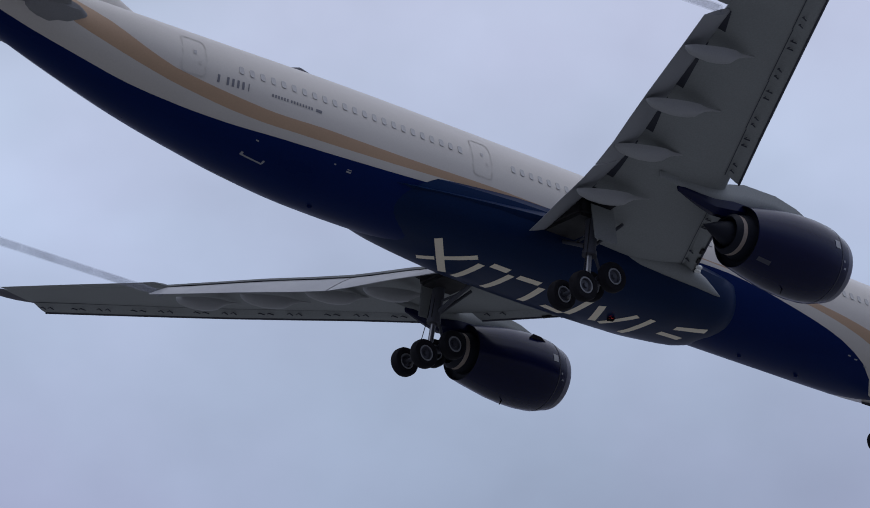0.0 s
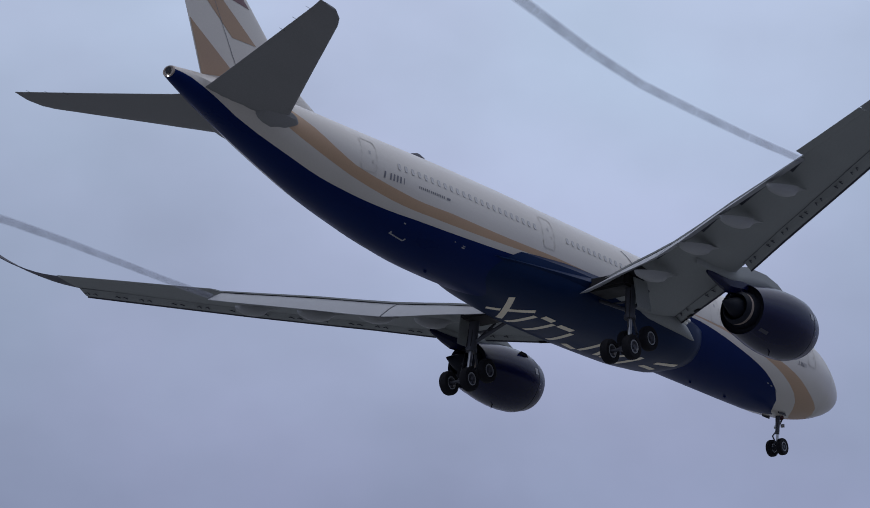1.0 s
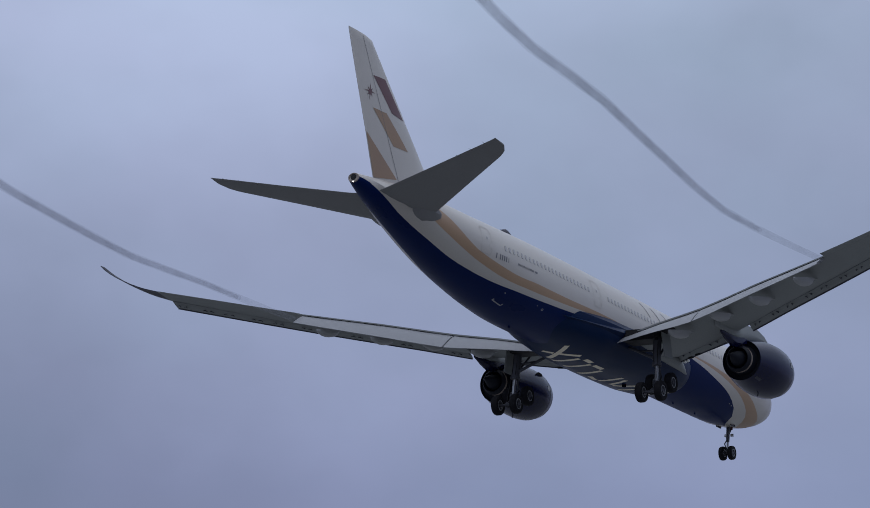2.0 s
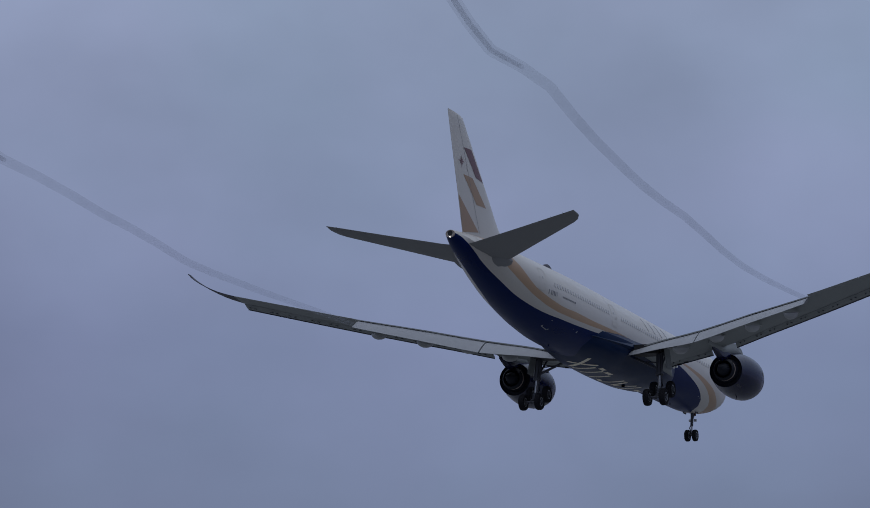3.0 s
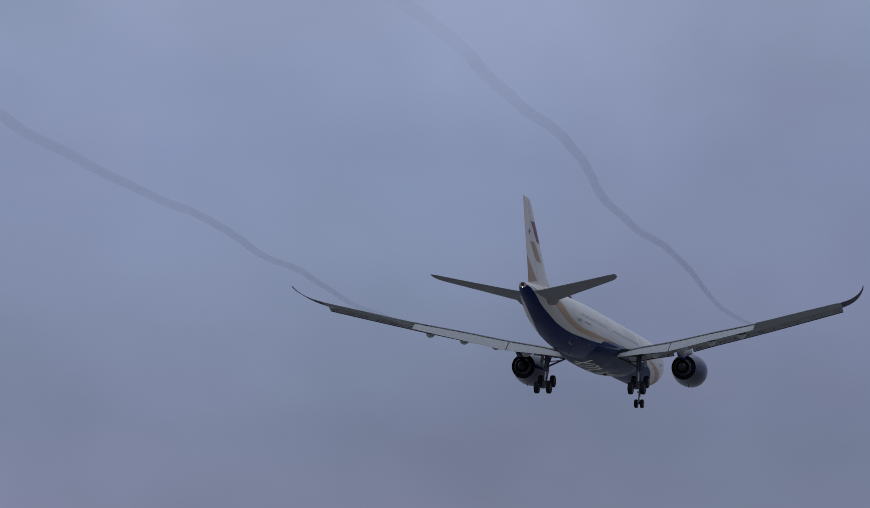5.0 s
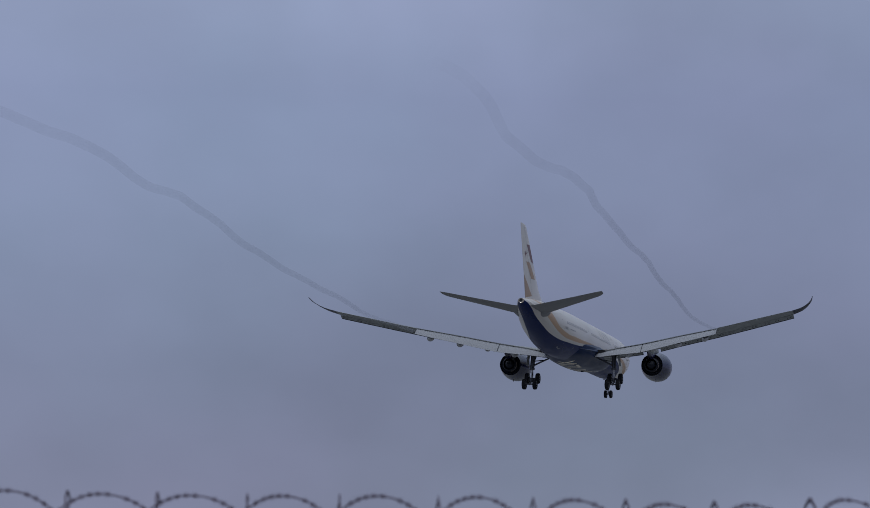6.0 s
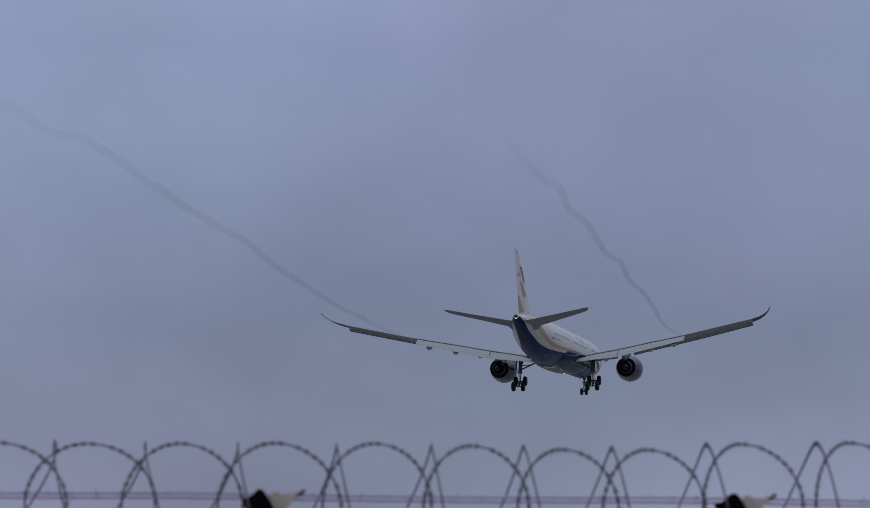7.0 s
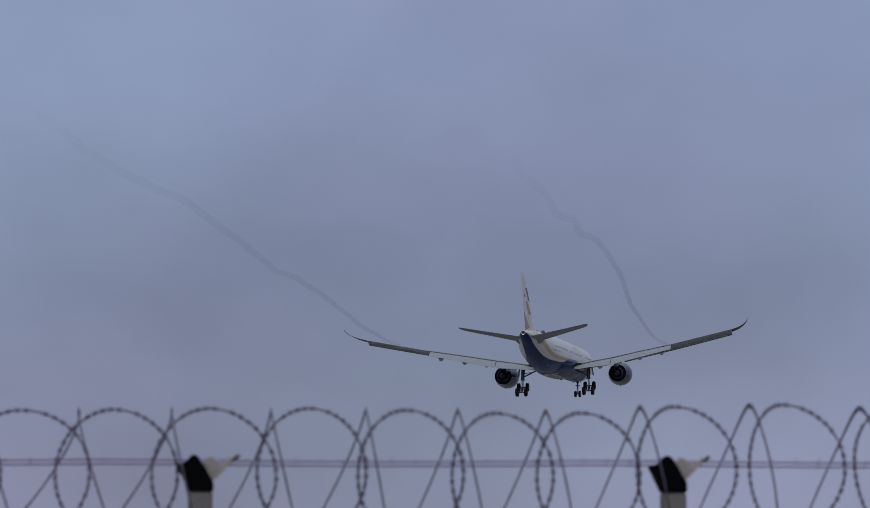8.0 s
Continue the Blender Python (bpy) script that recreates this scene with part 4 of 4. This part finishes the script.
            rings.append([Vector((0.42 * r * math.cos(a), -(s + ln / 2 - ln * u), z0 + (hh + 0.05) * r * max(-0.3, math.sin(a)))) for a in [2 * math.pi * j / 14 for j in range(14)]])
        loft(bm, rings)
        part("spine_dome", bm, TIPDARK, plane, "low dark antenna dome")
    for s, z in ((16.5, -3.1), (12.6, -3.15), (42.5, -2.82)):
        bm = bmesh.new()
        rings = [airfoil((0, -s, z), (0, -s - 0.32, z), 0.12, n=6, axis=0, blunt=0.008), airfoil((0, -s - 0.14, z - 0.15), (0, -s - 0.34, z - 0.15), 0.12, n=6, axis=0, blunt=0.006)]
        loft(bm, rings)
        part("blade_aerial", bm, BLUE, plane)


def airliner():
    plane = tagged(hollow("airliner"), "white navy and gold twin-engine airliner descending with gear and flaps down", "airplane")
    build_body(plane)
    for side in (1, -1):
        build_wing(side, plane)
        build_engine(side, plane)
        build_main_gear(side, plane)
    build_nose_gear(plane)
    build_tail(plane)
    for side in (1, -1):
        bm = bmesh.new()
        lathe(bm, [(-23.0, 0.01), (-23.02, 0.07), (-23.08, 0.105), (-23.26, 0.11), (-23.4, 0.06)], (side * 3.82, 0, -1.72), n=16)
        part("landing_lamp", bm, LENS_GLASS, plane, "bright landing lamp at the wing root")
        bm = bmesh.new()
        lathe(bm, [(-23.2, 0.01), (-23.22, 0.07), (-23.28, 0.105), (-23.46, 0.11), (-23.6, 0.06)], (side * 4.12, 0, -1.70), n=16)
        part("landing_lamp", bm, LENS_GLASS, plane, "bright landing lamp at the wing root")
    bm = bmesh.new()
    lathe(bm, [(0.0, 0.09), (-0.06, 0.09), (-0.13, 0.06), (-0.16, 0.01)], (0, 0, 0), axis="Y", n=14)
    bmesh.ops.transform(bm, matrix=Matrix.Translation((0, -25.1, -3.18)) @ pose(0, 0, 0, 90), verts=bm.verts)
    part("beacon", bm, REDGLASS, plane, "small red beacon under the belly")
    # its turning lamp: a glowing face between two upright blinkers, shining along -y
    bm = bmesh.new()
    for k in range(6):
        box(bm, (-0.15 + 0.06 * k, -0.005, 0), (0.008, 0.27, 0.26), None, 0.001)
    for z in (-0.135, 0.135):
        box(bm, (0, -0.01, z), (0.32, 0.26, 0.015), None, 0.003)
    box(bm, (0, 0.12, 0), (0.32, 0.02, 0.26), None, 0.004)
    bmesh.ops.scale(bm, vec=(0.9, 0.9, 0.9), verts=bm.verts)
    rotor = part("beacon_lamp", bm, TAR, plane, "dark turning lamp housing", smooth=False)
    bm = bmesh.new()
    box(bm, (0, 0.08, 0), (0.26, 0.03, 0.225), None, 0.01)
    part("lamp_face", bm, BEACON, rotor, "glowing red lamp")
    return plane, rotor


PLANE, ROTOR = airliner()


# ---- the flight ----
# seconds, place and attitude of the airliner
FLIGHT = [
    (0.00, -90.33, 108.08, 59.82, 1.911, 0.901, 0.249), (0.25, -89.44, 119.97, 58.99, 1.911, 0.901, 0.249),
    (0.50, -88.57, 131.84, 58.22, 1.911, 0.901, 0.249), (0.75, -87.72, 143.69, 57.49, 1.911, 0.901, 0.249),
    (1.00, -86.89, 155.53, 56.80, 1.911, 0.901, 0.249), (1.25, -86.08, 167.36, 56.15, 1.911, 0.901, 0.249),
    (1.50, -85.29, 179.17, 55.53, 1.911, 0.901, 0.249), (1.75, -84.52, 190.98, 54.95, 1.911, 0.901, 0.249),
    (2.00, -83.77, 202.78, 54.40, 1.911, 0.901, 0.249), (2.25, -83.04, 214.57, 53.88, 1.911, 0.901, 0.249),
    (2.50, -82.33, 226.36, 53.38, 1.911, 0.901, 0.249), (2.75, -81.64, 238.15, 52.91, 1.911, 0.901, 0.249),
    (3.00, -80.96, 249.94, 52.45, 1.911, 0.901, 0.249), (3.25, -80.31, 261.73, 52.02, 1.911, 0.902, 0.250),
    (3.50, -79.67, 273.52, 51.60, 1.911, 0.902, 0.250), (3.75, -79.05, 285.32, 51.19, 1.911, 0.902, 0.250),
    (4.00, -78.44, 297.12, 50.79, 1.911, 0.901, 0.249), (4.25, -77.85, 308.94, 50.40, 1.911, 0.899, 0.249),
    (4.50, -77.27, 320.76, 50.01, 1.911, 0.898, 0.248), (4.75, -76.71, 332.60, 49.63, 1.911, 0.898, 0.248),
    (5.00, -76.17, 344.44, 49.25, 1.911, 0.901, 0.249), (5.25, -75.65, 356.31, 48.87, 1.912, 0.906, 0.251),
    (5.50, -75.13, 368.19, 48.47, 1.911, 0.901, 0.249), (5.75, -74.59, 380.11, 48.01, 1.907, 0.878, 0.241),
    (6.00, -73.99, 392.07, 47.43, 1.887, 0.861, 0.224), (6.25, -73.33, 404.08, 46.71, 1.846, 0.853, 0.196),
    (6.50, -72.60, 416.13, 45.90, 1.817, 0.746, 0.150), (6.75, -71.85, 428.20, 45.13, 1.828, 0.448, 0.082),
    (7.00, -71.13, 440.28, 44.43, 1.866, 0.043, 0.011), (7.25, -70.51, 452.37, 43.77, 1.909, -0.351, -0.043),
    (7.50, -69.95, 464.47, 43.13, 1.939, -0.639, -0.077), (7.75, -69.43, 476.60, 42.51, 1.947, -0.747, -0.090),
    (8.00, -68.95, 488.76, 41.89, 1.928, -0.660, -0.082),
]


def flight_pose(t):
    """The airliner's pose between the rows of its flight, and before the first of them."""
    if t < 0:
        (_, *a), (_, *b), (_, *c) = FLIGHT[:3]
        v = [(q - p) / 0.25 - (r - 2 * q + p) / 0.5 for p, q, r in zip(a[:3], b[:3], c[:3])]
        return pose(*[p + w * t + 8 * (r - 2 * q + p) * t * t for p, q, r, w in zip(a[:3], b[:3], c[:3], v)], *a[3:])
    return pose(*table(FLIGHT, t))


# ---- vapour trails shed by the flap ends: each puff is left in the air where it was shed, then drifts and wavers ----
SPEED = 47.2
SEG = 4.0
# by age in seconds: drift east and up, to starboard and to port
DRIFT = {1: [(0, -0.09, -0.12), (0.1, -0.44, -0.35), (0.25, -0.81, -0.5), (0.5, -0.54, 0.19), (0.8, -0.29, 0.76), (1.2, 0.53, 1.69), (1.7, 1.45, 2.09), (2.3, 3.13, 1.86), (3, 4.44, 0.72), (4, 5.06, -0.18), (5, 5.11, -0.67)],
         -1: [(0, -0.13, -0.36), (0.1, 0.09, -0.71), (0.25, 0.36, -1.19), (0.5, 0.58, -1.97), (0.8, 0.85, -2.01), (1.2, 0.86, -1.65), (1.7, 0.9, -1.25), (2.3, 1.59, -0.57), (3, 2.11, -0.92), (4, 3.25, -0.96), (5, 4.34, -0.98)]}
# by the time of shedding, every 0.2 s from 0: waver east and up
WAVER_X = {1: [0.03, 0.05, 0.17, -0.2, -0.01, 0.91, 0.43, 0.74, 0, -1.23, -0.39, -0.66, -0.73, -0.42, -0.46, -0.62, -0.45, -0.14, -0.6, -1.26, -0.03, 1.31, 1.06, -0.06, -0.39, -0.84, -0.44, -0.71, 0.11, 0.08, 1.15, 0.47, 1.39, 1.39, 1.41, 1.19, 0.42, -0.08, -0.41, -0.22, -0.14],
           -1: [0, -0.06, -0.06, 0.18, 0.5, 0.58, 0.77, 0.48, 0.19, 0.07, 0.08, 0.06, -0.28, -0.18, -0.5, -0.52, -0.26, -0.26, 0.06, 0.69, 0.2, 0.5, 0.38, -0.07, -0.06, -0.04, 0.24, 0.26, -0.2, -0.26, -0.31, -0.41, -0.1, -0.08, -0.23, -0.49, -0.55, -0.43, -0.22, -0.12, -0.08]}
WAVER_Z = {1: [0.03, 0.05, 0.14, -0.36, -0.17, 0.83, 0.2, 0.52, 0.32, -0.17, 0.47, -0.66, -1.13, -0.64, -0.6, -0.63, -0.3, 0.17, 0.04, -1, -1.59, -0.81, -0.47, -0.05, 0.42, 0.79, 1.87, 0.67, 0.76, -0.67, 0.35, 0.24, 1.17, 0.92, 0.72, 0.59, 0.16, -0.12, -0.3, -0.15, -0.09],
           -1: [0, -0.11, -0.12, 0.36, 1.01, 1.19, 1.56, 0.98, 0.41, 0.2, 0.19, 0.16, -0.64, -0.31, -0.83, -0.97, -0.52, -0.32, 0.14, 0.33, -0.06, 0.99, 0.91, 0.3, 0.08, 0.04, 0.24, 0.36, -0.31, -0.44, -0.6, -0.88, -0.2, -0.1, -0.21, -0.62, -0.89, -0.74, -0.38, -0.2, -0.14]}


def waver(rows, t0):
    u = min(max(t0 / 0.2, 0.0), 39.999)
    k = int(u)
    w = u - k
    return rows[k] * (1 - w) + rows[k + 1] * w


def trail_at(side, d, t):
    """Where the puff d metres of flight old hangs at t seconds."""
    age = d / SPEED
    t0 = t - age
    spot = flight_pose(t0) @ Vector((19.42 * side, -37.0, 0.98))
    east, up = table(DRIFT[side], age)
    grow = min(1.0, max(0.0, (age - 0.1) / 1.2))
    fine = 0.10 * min(1.0, age) * math.sin(t0 * 23 + side)
    return spot + Vector((east + grow * waver(WAVER_X[side], t0), 0, up + grow * waver(WAVER_Z[side], t0) + fine))


def vapour_trail(side, count, thick, girth, left):
    tr = tagged(hollow("vapour_trail"), "thin grey wavering vapour trail behind a wing flap" if not left else "denser early stretch of grey vapour trail drifting in air", "vapour trail", group="vapour trails")
    segs = []
    fog = [vapour(thick * k) for k in (0.95, 1.1, 1.0, 0.85, 0.70, 0.55, 0.40, 0.24, 0.10)]
    for i in range(count):
        bm = bmesh.new()
        r = [girth * (0.20 + (0.34 if side > 0 else 0.31) * min(1, ((i + j) * SEG) / 110.0) ** 0.8) for j in (0, 1)]
        tube(bm, (0, SEG * 0.503, 0), (0, -SEG * 0.503, 0), r[0], r[1], n=20, caps=False)
        u = i / count
        ob = part("vapour", bm, fog[min(8, int(u * 9))], tr)
        segs.append(ob)
    return tr, segs


# one trail keeps up with each flap end; a denser stretch, shed early, is left hanging in the air
TRAILS = [(side, left, *vapour_trail(side, n, thick, 0.72 if left else 0.95, left)) for side, n, thick, left in ((1, 33, 0.125, 0), (-1, 47, 0.10, 0), (1, 24, 0.18, 1), (-1, 24, 0.20, 1))]


def lag(t):
    """Metres by which the early stretch has fallen behind."""
    u = max(0.0, t - 1.5)
    return SPEED * (u * u / 1.6 if u < 0.8 else u - 0.4)


# ---- perimeter fence: concrete posts with forked brackets, strands and a coil of razor wire ----
FENCE_AZ, FENCE_D = -14.2, 18.0


def fence_m(u, z=0.0):
    """A pose on the fence line, u metres along it; its x runs along the fence, its y away from the camera."""
    return pose(0, 0, 0, 0, 0, -FENCE_AZ) @ pose(u, FENCE_D, z)


def build_post():
    post = tagged(hollow("fence_post"), "concrete fence post with a forked black and pale bracket", "fence post", group="fence posts")
    bm = bmesh.new()
    box(bm, (0, 0, 1.19), (0.15, 0.15, 2.38), None, 0.012)
    part("shaft", bm, CONCRETE, post)
    bm = bmesh.new()
    prof = [(0.078, 2.375), (0.08, 2.435), (0.02, 2.540), (-0.022, 2.602), (-0.056, 2.605), (-0.078, 2.560), (-0.10, 2.546), (-0.152, 2.545), (-0.115, 2.470), (-0.075, 2.405), (-0.075, 2.375)]
    loft(bm, [[Vector((x, y, z)) for x, z in prof] for y in (-0.085, 0.085)])
    bmesh.ops.bevel(bm, geom=list(bm.edges), offset=0.008, segments=2, affect="EDGES")
    part("dark_arm", bm, TAR, post, "black wrapped bracket arm")
    bm = bmesh.new()
    prof = [(0.06, 2.435), (0.13, 2.505), (0.185, 2.575), (0.17, 2.580), (0.115, 2.535), (0.09, 2.565), (0.055, 2.580), (0.02, 2.545)]
    loft(bm, [[Vector((0.06 + 1.2 * (x - 0.06), y, 2.435 + 1.15 * (z - 2.435))) for x, z in prof] for y in (0.02, 0.08)])
    bmesh.ops.bevel(bm, geom=list(bm.edges), offset=0.005, segments=1, affect="EDGES")
    part("pale_arm", bm, PALE, post, "pale metal bracket arm")
    bm = bmesh.new()
    tube(bm, (0.18, 0.05, 2.570), (0.24, 0.05, 2.605), 0.012)
    part("hook", bm, GALV, post)
    return post


first_post = build_post()
first_post.matrix_basis = fence_m(-0.44)
for u in (-6.34, -3.39, 2.51, 5.46, 8.41):
    copy_thing(first_post, fence_m(u))


def build_strand(z, y):
    bm = bmesh.new()
    pts = [Vector((-7 + 0.5 * k, y, z - 0.012 * math.sin(math.pi * ((k * 0.5) % 3.06) / 3.06))) for k in range(34)]
    for a, b in zip(pts, pts[1:]):
        tube(bm, a, b, 0.007, n=6, caps=False)
    for k in range(110):
        p = Vector((-6.9 + 0.15 * k, y, z))
        a = random.uniform(0, 3.14)
        d = Vector((0.2, math.cos(a), math.sin(a))).normalized() * 0.018
        tube(bm, p - d, p + d, 0.003, n=4)
    ob = tagged(part("wire_strand", bm, WIREPALE), "taut grey barbed wire strand between fence posts", "wire", group="wire strands")
    ob.matrix_basis = fence_m(0)


build_strand(2.58, 0.06)
build_strand(2.555, 0.10)


def loop_mesh(back, ahead, yaw, seed):
    """One loop of razor tape, 0.8 m high, reaching back and ahead along the fence, with its barbs."""
    rnd = random.Random(seed)
    bm = bmesh.new()
    n = 72
    m = pose(0, 0, 0, 0, 0, yaw)
    w1, w2 = rnd.uniform(-0.012, 0.012), rnd.uniform(0, 6)
    pts = []
    for k in range(n):
        a = 2 * math.pi * k / n
        pts.append(m @ Vector(((ahead if math.cos(a) > 0 else back) * math.cos(a) + w1 * math.sin(2 * a + w2), 0.012 * math.sin(3 * a + w2), 0.398 * math.sin(a) + 0.5 * w1 * math.cos(2 * a))))
    rings = []
    for k in range(n):
        t = (pts[(k + 1) % n] - pts[k - 1]).normalized()
        q = t.to_track_quat("Z", "Y")
        rings.append([pts[k] + q @ Vector((0.0065 * math.cos(2 * math.pi * j / 6), 0.0065 * math.sin(2 * math.pi * j / 6), 0)) for j in range(6)])
    loft(bm, rings + [rings[0]], caps=False)
    steps = int(2 * math.pi * 0.4 / 0.056)
    for b in range(steps):
        a = (b + 0.5) / steps * n
        k = int(a) % n
        p = pts[k].lerp(pts[(k + 1) % n], a - int(a))
        t = (pts[(k + 1) % n] - pts[k]).normalized()
        o = Vector(p).normalized()
        sd = t.cross(o).normalized()
        o = (o * math.cos(0.5 * b) + sd * math.sin(0.5 * b)).normalized() if b % 3 == 0 else o
        th = t.cross(o).normalized() * 0.002
        for sg in (1, -1):
            quad = [p - t * 0.006 + o * sg * 0.005, p + t * 0.006 + o * sg * 0.005, p + t * 0.021 + o * sg * 0.019, p + t * 0.001 + o * sg * 0.010, p - t * 0.021 + o * sg * 0.019]
            va, vb = [bm.verts.new(v + th) for v in quad], [bm.verts.new(v - th) for v in quad]
            bm.faces.new(va)
            bm.faces.new(vb[::-1])
            for j in range(5):
                bm.faces.new((va[j], vb[j], vb[(j + 1) % 5], va[(j + 1) % 5]))
    return bm


def turn_mesh(u, seed):
    """A turn of the coil seen end on: its near side leans one way and its far side the other."""
    rnd = random.Random(seed)
    bm = bmesh.new()
    n = 60
    near, far = table([(-1.2, 0.22, 0.505), (0.0, 0.187, 0.37), (0.6, 0.165, 0.325), (1.7, 0.175, 0.325), (3.0, 0.16, 0.36)], u)
    near, far = near + rnd.uniform(-0.02, 0.02), far + rnd.uniform(-0.03, 0.03)
    pts = []
    for k in range(n + 1):
        q = -1 + 2 * k / n
        phi = 0.96 * math.pi * q
        drop = (1 - math.cos(phi)) / 2
        lean = near * drop**1.1 if q > 0 else -far * drop**1.3
        pts.append(Vector((lean, -0.398 * math.sin(phi), 0.398 * math.cos(phi))))
    for a, b in zip(pts, pts[1:]):
        tube(bm, a, b, 0.0062, n=6, caps=False)
    for k in range(1, n, 1):
        p, t = pts[k], (pts[k + 1] - pts[k - 1]).normalized()
        o = Vector((0, p.y, p.z)).normalized()
        th = t.cross(o).normalized() * 0.002
        for sg in (1, -1):
            quad = [p - t * 0.006 + o * sg * 0.005, p + t * 0.006 + o * sg * 0.005, p + t * 0.019 + o * sg * 0.018, p + o * sg * 0.010, p - t * 0.019 + o * sg * 0.018]
            va, vb = [bm.verts.new(v + th) for v in quad], [bm.verts.new(v - th) for v in quad]
            bm.faces.new(va)
            bm.faces.new(vb[::-1])
            for j in range(5):
                bm.faces.new((va[j], vb[j], vb[(j + 1) % 5], va[(j + 1) % 5]))
    return bm


def razor_coil():
    coil = tagged(hollow("razor_wire_coil"), "rusty grey razor wire coil stretched along the fence top", "razor wire")
    coil.matrix_basis = fence_m(0, 2.497)
    # place along the fence and rise of each turn's top
    wide = [(-5.10, 0.0), (-4.51, 0.0), (-3.91, 0.0), (-3.31, -0.01), (-2.71, -0.01), (-2.115, -0.012), (-1.555, -0.015), (-0.99, -0.011), (-0.384, -0.008), (0.232, 0.001), (0.830, -0.008), (1.403, -0.024),
            (1.935, -0.020), (2.530, 0.018), (3.218, 0.030), (3.90, 0.015), (4.55, 0.012), (5.17, 0.01), (5.78, 0.01), (6.38, 0.01)]
    narrow = [(-4.80, 0.0), (-4.20, 0.0), (-3.60, 0.0), (-3.0, -0.01), (-2.32, -0.012), (-1.752, -0.015), (-1.195, -0.016), (-0.624, -0.010), (-0.014, -0.008), (0.576, -0.009), (1.158, -0.012), (1.707, -0.012),
              (2.296, 0.014), (2.99, 0.029), (3.695, 0.012), (4.3, 0.01), (4.92, 0.01), (5.54, 0.01), (6.16, 0.01)]
    rnd = random.Random(4)
    for i, (u, rise) in enumerate(wide):
        ob = part("loop", loop_mesh(*table([(-1.6, 0.37, 0.44), (-1.0, 0.345, 0.41), (-0.38, 0.36, 0.41), (0.23, 0.322, 0.357), (0.83, 0.295, 0.363), (1.4, 0.28, 0.357), (1.95, 0.28, 0.37), (2.53, 0.25, 0.38), (3.3, 0.23, 0.37)], u), rnd.uniform(-4, 4), i), GALV, coil)
        ob.matrix_basis = pose(u, 0.05 * rnd.uniform(-1, 1), rise, 0, rnd.uniform(-1.5, 1.5), 0)
    for i, (u, rise) in enumerate(narrow):
        ob = part("loop", turn_mesh(u, 50 + i), GALV, coil)
        ob.matrix_basis = pose(u, 0.03 * rnd.uniform(-1, 1), rise, 0, rnd.uniform(-1.0, 1.0), 0)


razor_coil()


# ---- movement ----
def motions():
    walk(PLANE, [(t, pose(*row)) for t, *row in FLIGHT])
    # the beacon's lamp turns once in 1.83 seconds and sweeps past the camera at 3.4, 5.23 and 7.05 s
    walk(ROTOR, [(k * 0.25, pose(0, -25.1, -3.42, 0, 0, 15 + 357 * (k * 0.25 - 3.4) / 1.825)) for k in range(33)])
    for side, left, tr, segs in TRAILS:
        for i, seg in enumerate(segs):
            rows = []
            for k in range(65):
                t = k * 0.125
                back = i * SEG + left * lag(t)
                a, b = trail_at(side, back, t), trail_at(side, back + SEG, t)
                d = a - b
                rows.append((t, pose(*((a + b) / 2), math.degrees(math.atan2(d.z, math.hypot(d.x, d.y))), 0, -math.degrees(math.atan2(d.x, d.y)))))
            walk(seg, rows)


motions()
